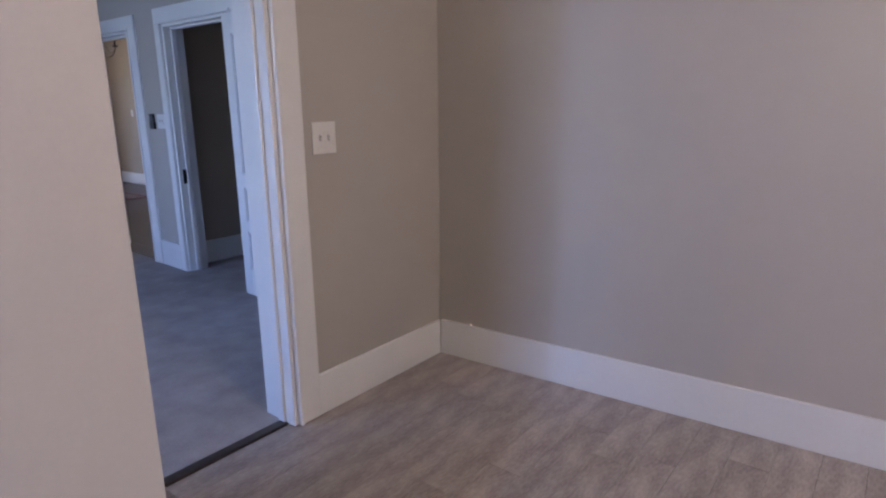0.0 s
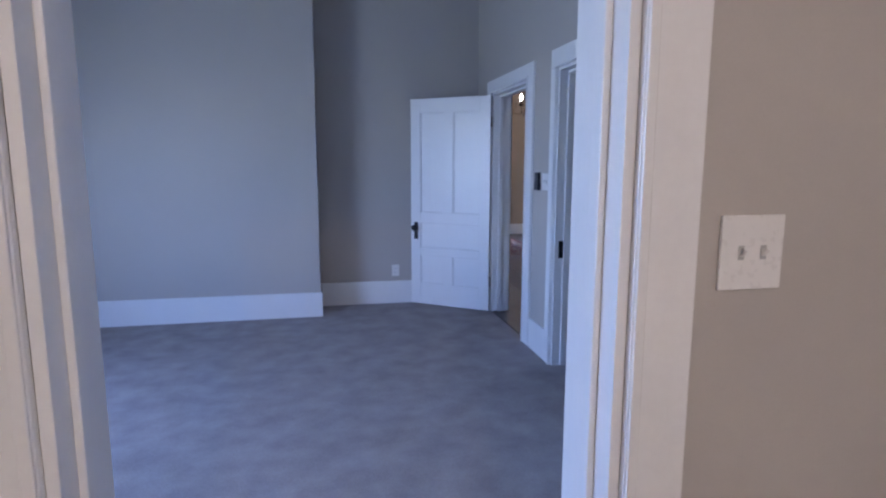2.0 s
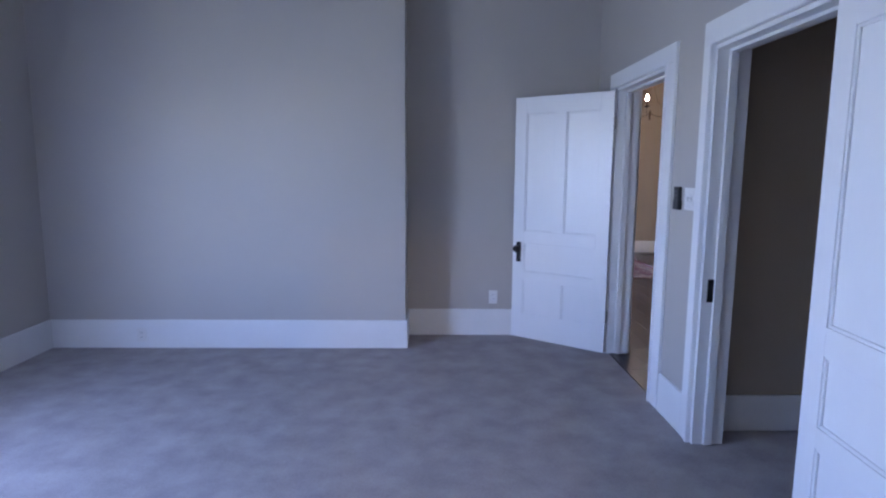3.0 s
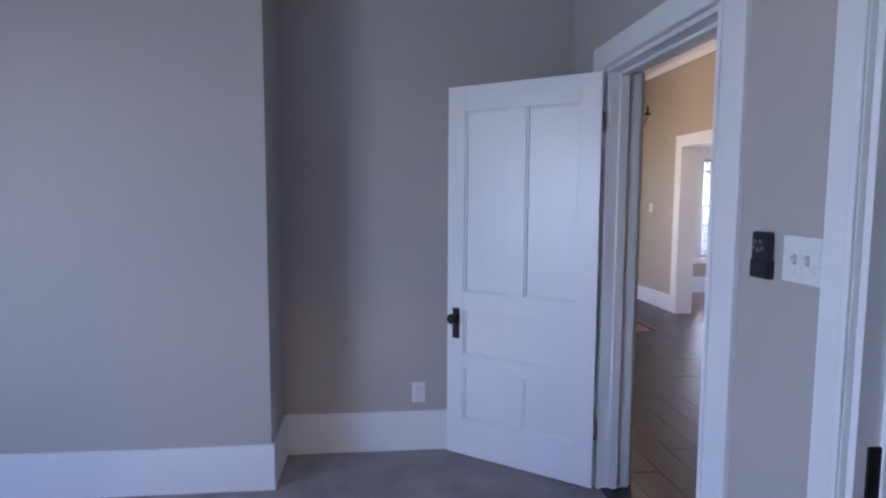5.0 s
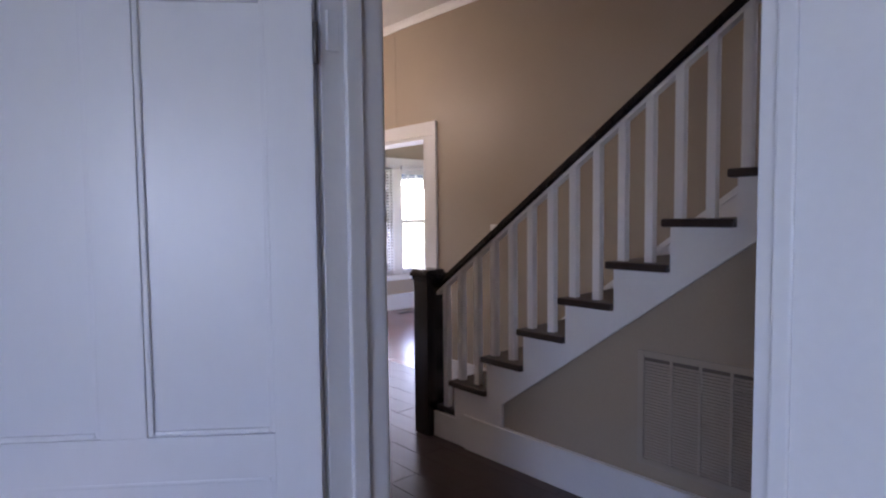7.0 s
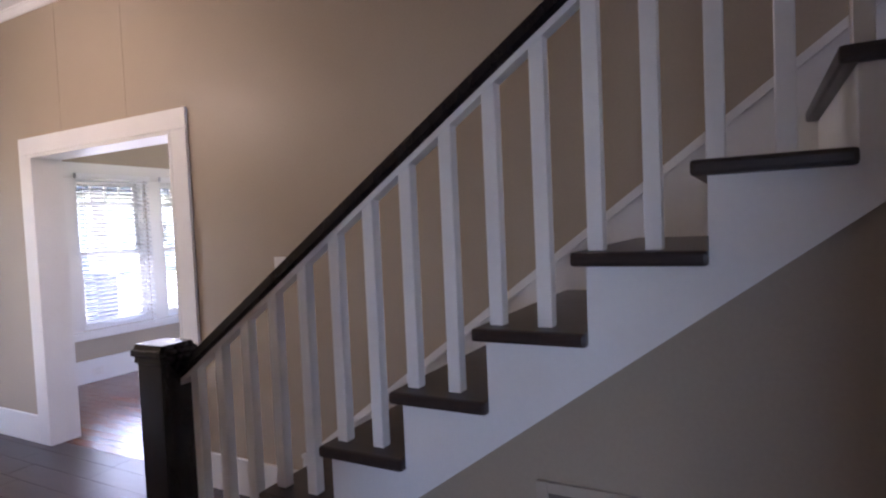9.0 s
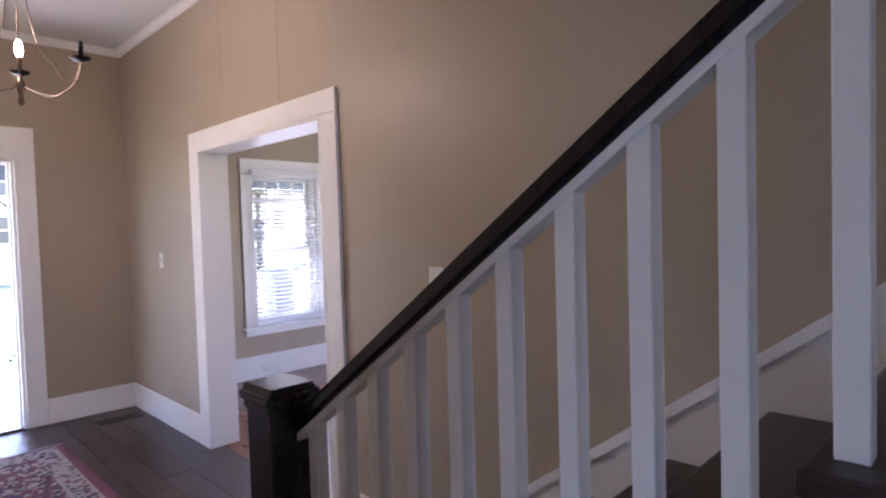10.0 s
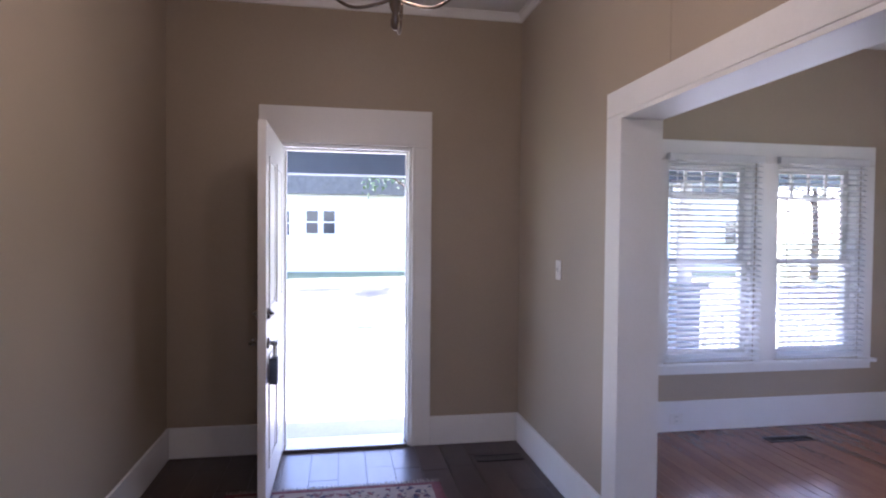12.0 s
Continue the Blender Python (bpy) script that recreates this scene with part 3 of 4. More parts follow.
BAL = 0.040
for k in range(28):
    y = 7.512 - 0.138 * k
    n = int((Y1 - y) / RUN) + 1
    z0, z1 = RISE * n, rail_z(y) - 0.075
    b0 = prism(B(), [(y - BAL / 2, z0), (y + BAL / 2, z0), (y + BAL / 2, z1 - 0.712 * BAL / 2), (y - BAL / 2, z1 + 0.712 * BAL / 2)], "x", 4.18 - BAL / 2, 4.18 + BAL / 2)
    bmesh.ops.bevel(b0, geom=list(b0.edges), offset=0.002, segments=1, affect="EDGES")
    part("baluster", b0, WHITE, st)


def sloped(u0, u1, d0, d1, x0, x1, bev):
    b0 = prism(B(), [(u0, rail_z(u0) + d0), (u1, rail_z(u1) + d0), (u1, rail_z(u1) + d1), (u0, rail_z(u0) + d1)], "x", x0, x1)
    if bev:
        bmesh.ops.bevel(b0, geom=[e for e in b0.edges if abs(e.verts[0].co.y - e.verts[1].co.y) > 1], offset=bev, segments=3, affect="EDGES")
    return b0


part("handrail", sloped(7.595, 3.6, -0.060, 0.0, 4.148, 4.212, 0.014), BLACKWOOD, st, "dark stained handrail")
part("rail_fillet", sloped(7.59, 3.6, -0.082, -0.0605, 4.158, 4.202, 0.0), WHITE, st, "white fillet under the handrail")
nw = B()
box(nw, 4.077, 4.213, 7.587, 7.723, 0.003, 1.02, 0.004)
newel = part("newel_post", nw, BLACKWOOD, st, "black square newel post")
cap = B()
box(cap, 4.069, 4.221, 7.579, 7.731, 1.005, 1.032, 0.006)
box(cap, 4.059, 4.231, 7.569, 7.741, 1.032, 1.060, 0.009)
prism(cap, [(4.069, 1.060), (4.221, 1.060), (4.211, 1.078), (4.079, 1.078)], "y", 7.579, 7.731)
part("cap", cap, BLACKWOOD, newel, "black moulded newel cap")

sp = [(7.12, 0.004), (7.12, nose(7.12) - 0.33)] + [(3.0, nose(3.0) - 0.33), (3.0, 0.004)]
structure("wall_spandrel", prism(B(), sp, "x", 4.143, 4.20), HALL, "tan wall under the stairs", "wall")
strip("baseboard_stairs", [(4.111, 4.1225, 4.72, 7.30, 0.002, 0.210), (4.1225, 4.1425, 4.72, 6.99, 0.002, 0.208)], WHITE, "broad white base board under the stairs", "baseboard", 0.002)

vg = thing("return_air_grille", pose(4.143, 5.875, 0.27, 0, 0, -90), "tan painted return air grille in the wall under the stairs", "vent")
W2, HG = 0.288, 0.53
fr = B()
for e in ((-W2, -W2 + 0.03, 0, HG), (W2 - 0.03, W2, 0, HG), (-W2 + 0.03, W2 - 0.03, 0, 0.03), (-W2 + 0.03, W2 - 0.03, HG - 0.03, HG)):
    box(fr, e[0], e[1], -0.012, 0, e[2], e[3], 0.003)
part("frame", fr, VENTPAINT, vg)
# flat dark sheet in place of the shaded depth behind the slats
part("backing", box(B(), -W2 + 0.03, W2 - 0.03, -0.002, -0.0005, 0.03, HG - 0.03), VENTBACK, vg)
for k in range(1, 4):
    x = -W2 + 0.03 + (2 * W2 - 0.06) * k / 4
    part("mullion", box(B(), x - 0.006, x + 0.006, -0.012, -0.002, 0.03, HG - 0.03, 0.002), VENTPAINT, vg)
sm = mesh_of("slat", prism(B(), [(-0.009, 0.0), (-0.008, -0.001), (-0.002, 0.008), (-0.003, 0.009)], "x", -W2 + 0.03, W2 - 0.03), VENTPAINT)
for k in range(32):
    ob = new("slat", sm)
    ob.parent, ob.location = vg, (0, 0, 0.033 + k * 0.0142)


def floor_register(m, w, d, label):
    root = thing("floor_register", m, label, "floor vent")
    f = B()
    for e in ((-w / 2, w / 2, -d / 2, -d / 2 + 0.015), (-w / 2, w / 2, d / 2 - 0.015, d / 2), (-w / 2, -w / 2 + 0.015, -d / 2 + 0.015, d / 2 - 0.015), (w / 2 - 0.015, w / 2, -d / 2 + 0.015, d / 2 - 0.015)):
        box(f, *e, 0, 0.006, 0.002)
    part("frame", f, BLACKPLASTIC, root)
    k = 0
    while -w / 2 + 0.025 + k * 0.016 < w / 2 - 0.02:
        x = -w / 2 + 0.025 + k * 0.016
        part("slat", box(B(), x - 0.003, x + 0.003, -d / 2 + 0.015, d / 2 - 0.015, 0, 0.004), BLACKPLASTIC, root)
        k += 1


floor_register(pose(4.77, 11.43, 0.001), 0.33, 0.11, "dark metal floor register in the hall planks")
floor_register(pose(7.05, 11.46, 0.001), 0.38, 0.11, "dark metal floor register in the parlor boards")

# ---- chandelier ----
ch = thing("chandelier", pose(3.842, 9.27, 0), "brushed metal candle chandelier with lit bulbs above the hall rug", "chandelier")
part("stem", turned(B(), [(0.004, 2.105), (0.012, 2.115), (0.014, 2.13), (0.008, 2.15), (0.016, 2.17), (0.020, 2.20), (0.010, 2.225), (0.006, 2.24)], 14), BRONZE, ch)
part("canopy", turned(B(), [(0.006, 2.98), (0.008, 3.09), (0.05, 3.11), (0.062, 3.139)], 18), BRONZE, ch)


def smooth_path(pts, steps=6):
    v = [Vector(p) for p in pts]
    out = []
    for i in range(len(v) - 1):
        p0, p1, p2, p3 = v[max(i - 1, 0)], v[i], v[i + 1], v[min(i + 2, len(v) - 1)]
        for k in range(steps):
            t = k / steps
            out.append(0.5 * (2 * p1 + (p2 - p0) * t + (2 * p0 - 5 * p1 + 4 * p2 - p3) * t * t + (3 * p1 - p0 - 3 * p2 + p3) * t ** 3))
    return out + [v[-1]]


LIT = (True, True, False)
for k in range(3):
    a = radians(80 + 120 * k)
    c, s = math.cos(a), math.sin(a)

    def rz(r, z):
        return (r * c, r * s, z)
    arm = part("arm", tube(B(), smooth_path([rz(0.012, 2.19), rz(0.06, 2.165), rz(0.14, 2.145), rz(0.22, 2.19), rz(0.255, 2.26), rz(0.26, 2.30)]), 0.005), BRONZE, ch)
    part("scroll", tube(B(), smooth_path([rz(0.255, 2.27), rz(0.22, 2.215), rz(0.17, 2.23), rz(0.145, 2.29), rz(0.10, 2.33), rz(0.05, 2.50), rz(0.03, 2.75), rz(0.006, 2.99)]), 0.0026), BRONZE, ch)
    part("drip_cup", turned(B(), [(0.008, 2.295), (0.030, 2.303), (0.042, 2.312), (0.044, 2.316), (0.012, 2.312)], 16, (0.26 * c, 0.26 * s, 0)), IRON, arm, "dark bobeche cup")
    part("candle_sleeve", turned(B(), [(0.011, 2.312), (0.011, 2.385), (0.007, 2.388)], 12, (0.26 * c, 0.26 * s, 0)), BRONZE if LIT[k] else IRON, arm)
    if LIT[k]:
        part("bulb", turned(B(), [(0.007, 2.386), (0.013, 2.400), (0.017, 2.418), (0.014, 2.440), (0.006, 2.462), (0.001, 2.474)], 14, (0.26 * c, 0.26 * s, 0)), BULB, arm, "glowing candle bulb")

# ---- rug ----
rug = thing("rug", pose(3.672, 10.15, 0.002), "worn red and cream oriental rug with fringed ends", "rug")
RW, RL = 0.63, 0.95
part("field", box(B(), -RW, RW, -RL, RL, 0, 0.008, 0.003), RUGRED, rug)
bd = B()
for e in ((-RW + 0.06, RW - 0.06, RL - 0.20, RL - 0.04), (-RW + 0.06, RW - 0.06, -RL + 0.04, -RL + 0.20), (-RW + 0.06, -RW + 0.20, -RL + 0.20, RL - 0.20), (RW - 0.20, RW - 0.06, -RL + 0.20, RL - 0.20)):
    box(bd, *e, 0.0075, 0.0095)
part("border", bd, RUGCREAM, rug, "cream floral rug border")
rng = random.Random(4)
for nm, mat, count, zt in (("motif", RUGBLUE, 520, 0.0112), ("motif", RUGCREAM, 620, 0.0118), ("motif", RUGRED, 260, 0.0124)):
    mb = B()
    for _ in range(count):
        x, y = rng.uniform(-RW + 0.07, RW - 0.07), rng.uniform(-RL + 0.06, RL - 0.06)
        inner = abs(x) < RW - 0.20 and abs(y) < RL - 0.20
        if mat is RUGRED and inner:
            continue
        r = rng.uniform(0.010, 0.030)
        n = rng.choice((5, 6, 8))
        ang = rng.random() * 6
        pts = [(x + r * (1 if j % 2 else 0.5) * math.cos(ang + 2 * math.pi * j / n), y + r * (1 if j % 2 else 0.5) * math.sin(ang + 2 * math.pi * j / n)) for j in range(n)]
        for sx in (1, -1):
            vs = [mb.verts.new((sx * px, py, zt - 0.0015 + 0.0001 * rng.random())) for px, py in (pts if sx == 1 else pts[::-1])]
            mb.faces.new(vs)
    part(nm, mb, mat, rug, "woven floral motifs")["kind"] = "stuff"
for sgn in (1, -1):
    fb = B()
    x = -RW + 0.01
    while x < RW:
        j = rng.uniform(-0.012, 0.012)
        tube(fb, [(x, sgn * RL, 0.005), (x + j * 0.5, sgn * (RL + 0.02), 0.004), (x + j, sgn * (RL + rng.uniform(0.035, 0.055)), 0.003)], 0.003, 4)
        x += 0.011
    part("fringe", fb, RUGCREAM, rug, "knotted cream fringe")


# ---- windows ----
def sash_window(name, x0, x1, z0, z1):
    """A double-hung window in the front wall with sill side boards, two sashes and glass."""
    root = tagged(new(name), "white double-hung sash window", "window", kind="structure")
    fr = B()
    for e in ((x0, x0 + 0.03, z0, z1), (x1 - 0.03, x1, z0, z1), (x0 + 0.03, x1 - 0.03, z1 - 0.03, z1), (x0 + 0.03, x1 - 0.03, z0, z0 + 0.03)):
        box(fr, e[0], e[1], 11.755, 11.925, e[2], e[3], 0.003)
    part("window_frame", fr, WHITE, root)
    zm = (z0 + z1) / 2 + 0.0
    for nm, y, a, b in (("upper_sash", 11.86, zm - 0.02, z1 - 0.03), ("lower_sash", 11.82, z0 + 0.03, zm + 0.02)):
        sb = B()
        for e in ((x0 + 0.03, x0 + 0.075, a, b), (x1 - 0.075, x1 - 0.03, a, b), (x0 + 0.075, x1 - 0.075, b - 0.04, b), (x0 + 0.075, x1 - 0.075, a, a + 0.045)):
            box(sb, e[0], e[1], y - 0.018, y + 0.018, e[2], e[3], 0.004)
        s = part(nm, sb, WHITE, root)
        if nm == "upper_sash":
            bar = B()
            zb, w4 = b - 0.235, (x1 - x0 - 0.15) / 4
            box(bar, x0 + 0.075, x1 - 0.075, y - 0.012, y + 0.012, zb - 0.011, zb + 0.011, 0.003)
            for k in range(1, 4):
                box(bar, x0 + 0.075 + k * w4 - 0.010, x0 + 0.075 + k * w4 + 0.010, y - 0.012, y + 0.012, zb + 0.011, b - 0.04, 0.003)
            part("muntin", bar, WHITE, s, "white muntins of four small top lights")
        g = part("pane", box(B(), x0 + 0.07, x1 - 0.07, y - 0.002, y + 0.002, a + 0.04, b - 0.035), GLASS, s, "clear glass pane")
        g.visible_shadow = False


sash_window("window_1", *SASH_1)
sash_window("window_2", *SASH_2)
wt = tagged(new("trim_windows"), "white painted casing round the paired windows", "window trim", kind="structure")
for nm, e in (("casing", (6.062, 6.166, 0.54, 2.12)), ("casing", (7.924, 8.035, 0.54, 2.12)), ("mullion_casing", (6.954, 7.126, 0.54, 2.12)), ("head_casing", (6.062, 8.035, 2.124, 2.275))):
    part(nm, box(B(), e[0], e[1], 11.728, 11.75, e[2], e[3], 0.003), WHITE, wt)
part("sill", box(B(), 6.035, 8.06, 11.69, 11.75, 0.508, 0.537, 0.006), WHITE, wt)
part("apron", box(B(), 6.062, 8.035, 11.73, 11.75, 0.45, 0.507, 0.003), WHITE, wt)


def blind(x0, x1, label):
    root = thing("window_blind", pose((x0 + x1) / 2, 11.70, 0.54), label, "blind", "blinds of the paired windows")
    w = (x1 - x0) / 2
    part("headrail", box(B(), -w, w, -0.022, 0.022, 1.57, 1.625, 0.004), BLIND, root)
    part("bottom_rail", box(B(), -w + 0.01, w - 0.01, -0.012, 0.012, 0.02, 0.045, 0.004), BLIND, root)
    slat = mesh_of("slat", prism(B(), [(-0.022, 0.004), (-0.010, 0.0075), (0.010, 0.0035), (0.022, -0.004), (0.022, -0.0052), (0.010, 0.0022), (-0.010, 0.006), (-0.022, 0.0026)], "x", -w + 0.012, w - 0.012), BLIND)
    for k in range(35):
        ob = new("slat", slat)
        ob.parent, ob.location, ob.rotation_euler = root, (0, 0, 0.065 + k * 0.0435), (radians(30), 0, 0)
    for x in (-w + 0.09, w - 0.09):
        part("ladder_cord", tube(B(), [(x, -0.024, 0.04), (x, -0.024, 1.58)], 0.0012, 5), BLIND, root)
    part("wand", tube(B(), [(-w + 0.06, -0.03, 0.75), (-w + 0.06, -0.026, 1.58)], 0.004, 6), BLIND, root, "clear tilt wand")


blind(6.16, 6.975, "white horizontal slat blind lowered with open slats")
blind(7.115, 7.93, "white horizontal slat blind lowered with open slats")

# plain daylight windows behind the camera; unseen window_5 is added to brighten the parlor
for nm, c, a0, a1, z0, z1 in (("window_5", 8.68, 8.3, 10.1, 0.6, 2.12), ("window_3", -2.145, 2.55, 4.05, 0.7, 2.3), ("window_4", -2.495, -0.60, -0.27, 0.8, 2.2)):
    fr = B()
    for e in ((a0, a0 + 0.05, z0, z1), (a1 - 0.05, a1, z0, z1), (a0 + 0.05, a1 - 0.05, z0, z0 + 0.05), (a0 + 0.05, a1 - 0.05, z1 - 0.05, z1), (a0 + 0.05, a1 - 0.05, (z0 + z1) / 2 - 0.02, (z0 + z1) / 2 + 0.02)):
        box(fr, c - 0.06, c + 0.03, e[0], e[1], e[2], e[3], 0.003)
    structure(nm, fr, WHITE, "white wooden window frame", "window")
cl = thing("ceiling_light", pose(0.7, -1.8, TOP), "frosted flush ceiling light of the kitchen", "ceiling light")
part("base", turned(B(), [(0.15, -0.025), (0.155, -0.012), (0.15, 0)], 24), NICKEL, cl)

# ---- outdoors ----
structure("ground", box(B(), -400, 400, -300, 500, -0.9, -0.55), GRASS, "grass lawn reaching the far houses", "ground")
structure("pavement", box(B(), 2.9, 4.6, 14.2, 20.0, -0.549, -0.52), CONCRETE, "pale concrete front walk", "pavement")
structure("road", box(B(), -300, 300, 23.0, 30.0, -0.549, -0.53), ASPHALT, "grey asphalt street", "road")
structure("pavement_street", box(B(), -300, 300, 20.5, 22.0, -0.549, -0.50), CONCRETE, "pale concrete sidewalk", "pavement")
porch = tagged(new("porch"), "front porch with navy beam and pale floor", "porch", kind="structure")
part("porch_floor", box(B(), 2.0, 11.5, 11.95, 13.95, -0.6, -0.04, 0.01), CONCRETE, porch)
part("beam", box(B(), 2.0, 11.5, 13.72, 13.94, 2.14, 2.55, 0.006), PORCHBLUE, porch, "navy painted porch beam")
part("porch_ceiling", box(B(), 2.0, 11.5, 11.95, 14.2, 2.55, 2.63), PORCHBLUE, porch)
for k in range(3):
    part("step", box(B(), 2.9, 4.6, 13.96 + 0.3 * k, 14.26 + 0.3 * k, -0.6, -0.18 - 0.14 * k, 0.01), CONCRETE, porch)
for x in (7.62, 11.2, 2.2):
    pc = part("pier", box(B(), x - 0.15, x + 0.15, 13.66, 13.93, -0.04, 0.93, 0.006), PORCHBLUE, porch, "blue-grey porch pier")
    part("pier_cap", box(B(), x - 0.22, x + 0.22, 13.60, 13.95, 0.93, 1.00, 0.008), PORCHBLUE, pc)
    part("column", prism(B(), [(x - 0.10, 1.0), (x + 0.10, 1.0), (x + 0.075, 2.14), (x - 0.075, 2.14)], "y", 13.75, 13.90), SIDING, pc, "white tapered porch column")
rl = thing("porch_railing", pose(0, 13.8, -0.04), "white picket porch railing between piers", "railing")
part("top_rail", box(B(), 7.84, 10.98, -0.04, 0.04, 0.64, 0.69, 0.006), WHITE, rl)
part("bottom_rail", box(B(), 7.84, 10.98, -0.03, 0.03, 0.08, 0.12, 0.006), WHITE, rl)
pk = mesh_of("picket", box(B(), -0.018, 0.018, -0.018, 0.018, 0.12, 0.64, 0.002), WHITE)
for k in range(28):
    ob = new("picket", pk)
    ob.parent, ob.location = rl, (7.93 + k * 0.112, 0, 0)


def far_house(m, w, d, h, label, wins):
    root = thing("house", m, label, "house")
    part("wall", box(B(), -w / 2, w / 2, 0, d, 0, h), SIDING, root)
    cb = B()
    for k in range(int(h / 0.18)):
        prism(cb, [(-0.002, k * 0.18), (-0.02, k * 0.18), (-0.002, k * 0.18 + 0.17)], "x", -w / 2, w / 2)
    part("siding", cb, SIDING, root, "white lap siding boards")
    part("roof", prism(B(), [(-w / 2 - 0.5, h), (w / 2 + 0.5, h), (0, h + w * 0.28)], "y", -0.5, d + 0.5), SHINGLE, root)
    for x, z, ww, hh in wins:
        wf = part("window", box(B(), x - ww / 2 - 0.1, x + ww / 2 + 0.1, -0.06, 0, z - 0.1, z + hh + 0.1), WHITE, root)
        for q in (0, 1):
            part("pane", box(B(), x - ww / 2, x + ww / 2, -0.075, -0.061, z + q * hh / 2 + 0.03, z + (q + 1) * hh / 2 - 0.03), PANE, wf)
    part("door", box(B(), 2.6, 3.6, -0.06, 0, 0.1, 2.2), WHITE, root, "white front door")


far_house(pose(3.2, 40.0, -0.55), 14, 9, 4.2, "white sided house with dark windows across the street", [(-2.55, 1.95, 0.7, 1.35), (-1.0, 2.05, 0.62, 1.3), (-0.1, 2.05, 0.62, 1.3), (5.2, 1.9, 0.9, 1.3)])
far_house(pose(22.5, 40.0, -0.55), 13, 9, 4.6, "pale sided house with dark windows behind trees", [(-3.5, 1.6, 0.9, 1.4), (-1.5, 1.6, 0.9, 1.4), (5.0, 1.6, 0.9, 1.4)])
leaf_rng = random.Random(9)


def tree(x, y, h, r, label):
    root = thing("tree", pose(x, y, -0.55), label, "tree")
    tb = B()
    tube(tb, [(0, 0, 0), (0.05, 0, h * 0.25), (-0.03, 0.04, h * 0.5), (0.02, 0, h * 0.8)], 0.16, 8)
    for v in tb.verts:
        k = 1.25 - 0.9 * v.co.z / (h * 0.8)
        v.co.x, v.co.y = v.co.x * k, v.co.y * k
    for j in range(7):
        a = 2 * math.pi * j / 7 + leaf_rng.random()
        z = h * leaf_rng.uniform(0.35, 0.6)
        tube(tb, [(0, 0, z), (r * 0.4 * math.cos(a), r * 0.4 * math.sin(a), z + h * 0.12), (r * 0.75 * math.cos(a), r * 0.75 * math.sin(a), z + h * 0.2)], 0.045, 6)
    part("trunk", tb, BARK, root)
    verts, faces = [], []
    for j in range(46):
        a, b, q = leaf_rng.random() * 6.28, leaf_rng.uniform(-0.7, 1), leaf_rng.random() ** 0.4
        cx, cy, cz = r * q * math.cos(a) * math.sqrt(1 - b * b * 0.8), r * q * math.sin(a) * math.sqrt(1 - b * b * 0.8), h * 0.68 + h * 0.30 * b * q
        for _ in range(90):
            d = Vector((leaf_rng.gauss(0, 1), leaf_rng.gauss(0, 1), leaf_rng.gauss(0, 0.7))) * r * 0.13
            u = Vector((leaf_rng.gauss(0, 1), leaf_rng.gauss(0, 1), leaf_rng.gauss(0, 1))).normalized()
            w = u.orthogonal().normalized()
            s = leaf_rng.uniform(0.07, 0.14)
            p = Vector((cx, cy, cz)) + d
            i = len(verts)
            verts += [p - u * s, p + w * s * 0.5, p + u * s, p - w * s * 0.5]
            faces.append((i, i + 1, i + 2, i + 3))
    me = bpy.data.meshes.new("crown")
    me.from_pydata([tuple(v) for v in verts], [], faces)
    me.materials.append(LEAF)
    cr = new("crown", me)
    cr.parent = root


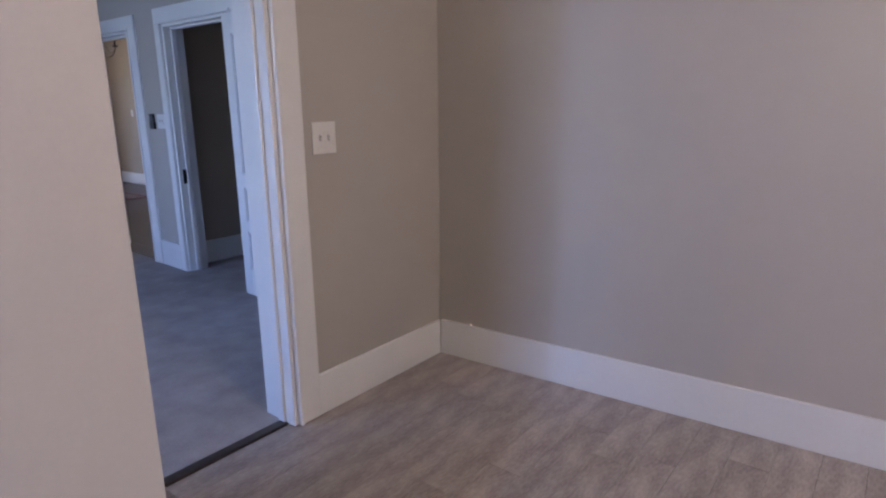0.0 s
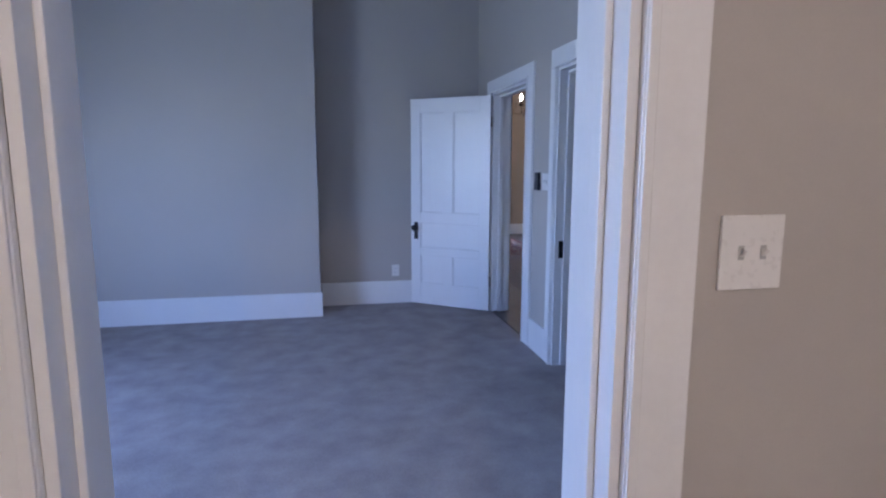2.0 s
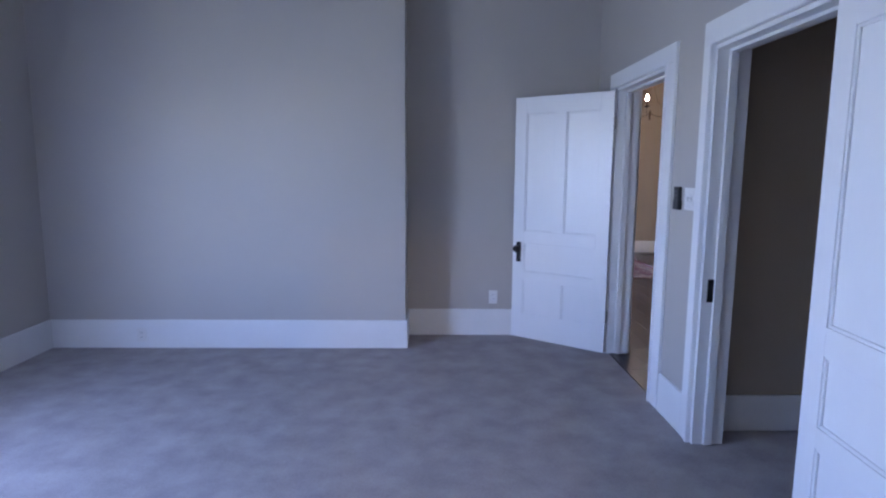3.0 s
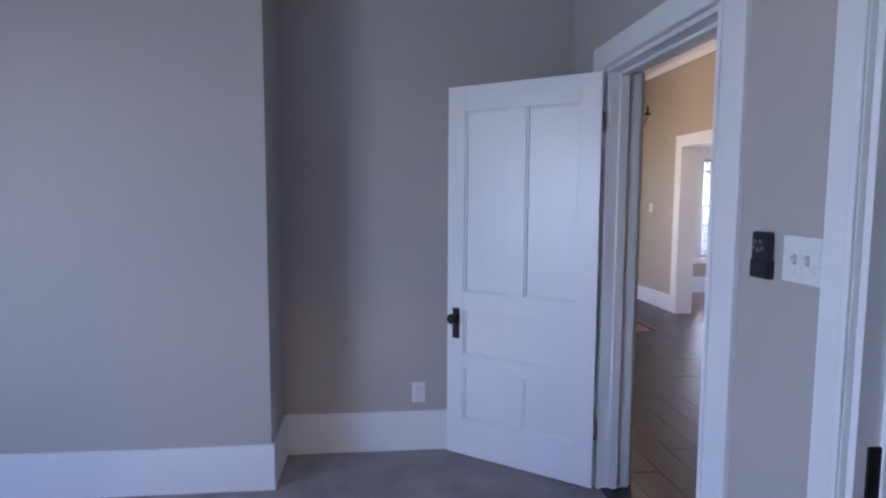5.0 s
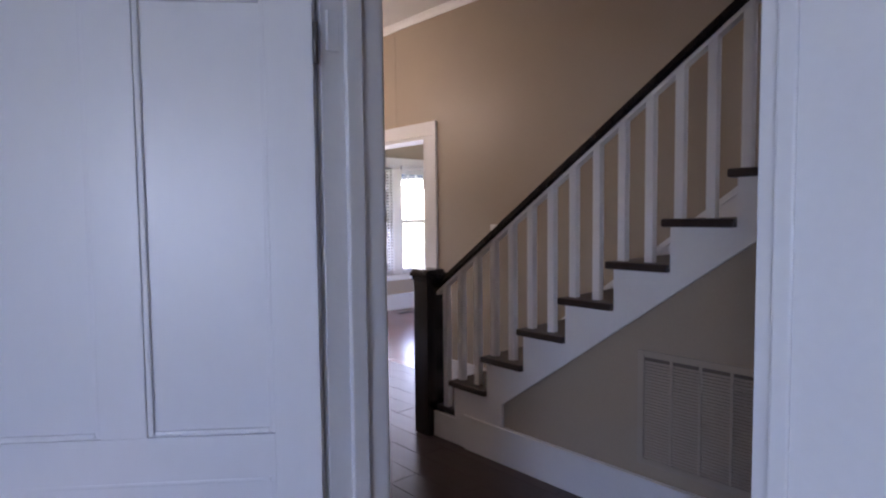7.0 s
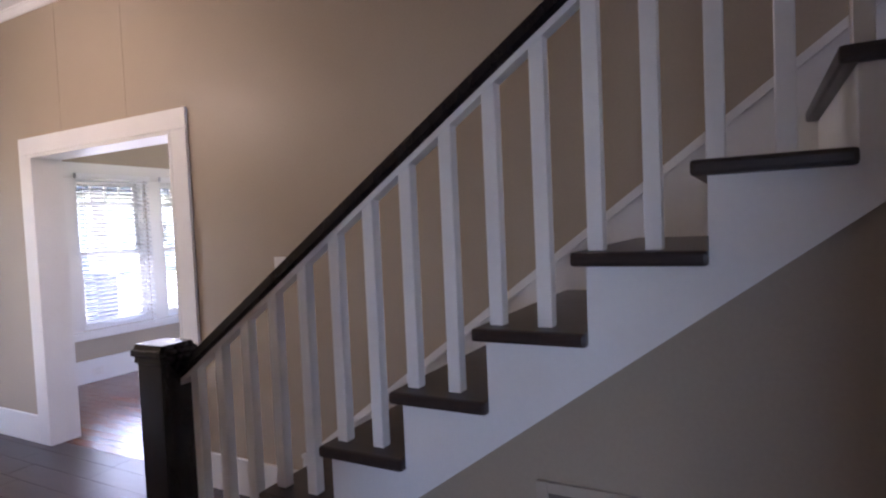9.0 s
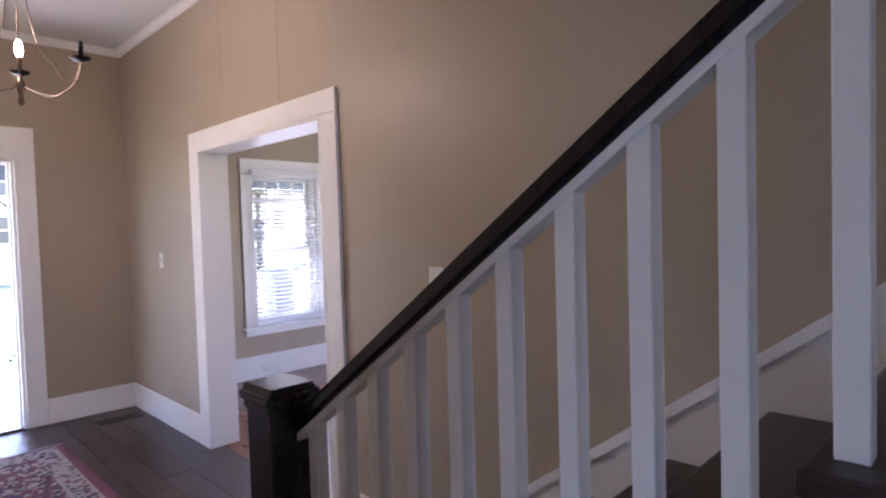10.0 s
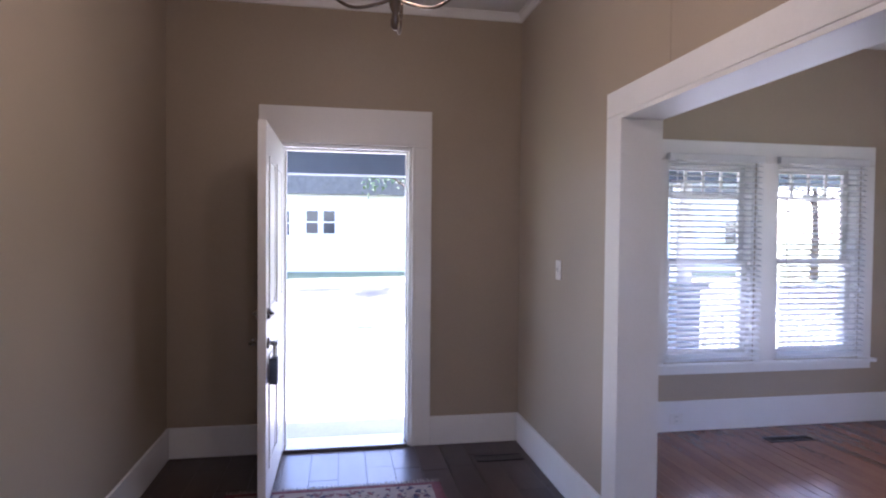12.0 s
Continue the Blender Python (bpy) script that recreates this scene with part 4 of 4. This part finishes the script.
for x, y, h, r in ((7.6, 33.5, 8.5, 3.2), (13.5, 36.0, 9.0, 3.6), (19.5, 37.0, 9.5, 3.8), (-8.0, 34.0, 8.0, 3.0), (27.0, 33.0, 9.0, 3.6)):
    tree(x, y, h, r, "leafy green street tree on the lawn")
for x, y, s in ((5.6, 18.2, 0.55), (6.6, 18.8, 0.45)):
    sh = thing("shrub", pose(x, y, -0.56), "low green shrub beside the walk", "shrub")
    vs, fs = [], []
    for _ in range(900):
        d = Vector((leaf_rng.gauss(0, 1), leaf_rng.gauss(0, 1), abs(leaf_rng.gauss(0, 1)))).normalized() * s * leaf_rng.uniform(0.6, 1.1)
        u = Vector((leaf_rng.gauss(0, 1), leaf_rng.gauss(0, 1), leaf_rng.gauss(0, 1))).normalized()
        w = u.orthogonal().normalized()
        i = len(vs)
        vs += [tuple(d - u * 0.05), tuple(d + w * 0.03), tuple(d + u * 0.05), tuple(d - w * 0.03)]
        fs.append((i, i + 1, i + 2, i + 3))
    me = bpy.data.meshes.new("foliage")
    me.from_pydata(vs, [], fs)
    me.materials.append(LEAF)
    fo = new("foliage", me)
    fo.parent = sh
    part("stems", tube(B(), [(0, 0, 0), (0.02, 0, s * 0.8)], 0.03, 6), BARK, sh)


# ---- floor pieces ----
def planks(floor_name, axis, a0, a1, c0, c1, width, length, gap, mat, name, seed):
    """Boards laid along axis over the rectangle, in staggered rows, each an object on shared meshes."""
    root = bpy.data.objects[floor_name]
    cache = {}
    r = random.Random(seed)
    c = c0
    while c < c1 - 0.004:
        w = min(width, c1 - c)
        a = a0 - r.uniform(0.1, 0.9) * length
        while a < a1:
            s, e = max(a, a0), min(a + length, a1)
            a += length
            if e - s < 0.02:
                continue
            key = (round(e - s, 2), round(w, 3))
            if key not in cache:
                L, Wd = key[0] - gap, w - gap
                L = min(L, e - s)
                bm = B()
                if axis == "x":
                    box(bm, -L / 2, L / 2, -Wd / 2, Wd / 2, -0.008, 0.0)
                else:
                    box(bm, -Wd / 2, Wd / 2, -L / 2, L / 2, -0.008, 0.0)
                top = [ed for ed in bm.edges if all(v.co.z > -0.001 for v in ed.verts)]
                if gap < 0.0025:
                    bmesh.ops.bevel(bm, geom=top, offset=0.0008, segments=1, affect="EDGES")
                cache[key] = mesh_of(name, bm, mat)
            ob = new(name, cache[key])
            ob.parent = root
            m, k = (s + e) / 2, c + w / 2
            dz = r.uniform(-0.0006, 0.0006)
            ob.location = (m, k, dz) if axis == "x" else (k, m, dz)
        c += width


planks("floor_kitchen", "x", -2.42, 2.80, -3.2, 1.66, 0.152, 1.22, 0.0012, VINYL, "plank", 1)
planks("floor_hall", "y", 4.70, 11.75, 2.44, 5.08, 0.178, 0.80, 0.003, DARKPLANK, "plank", 2)
planks("floor_parlor", "y", 7.0, 11.75, 5.08, 8.60, 0.083, 2.1, 0.002, REDWOOD, "floorboard", 3)
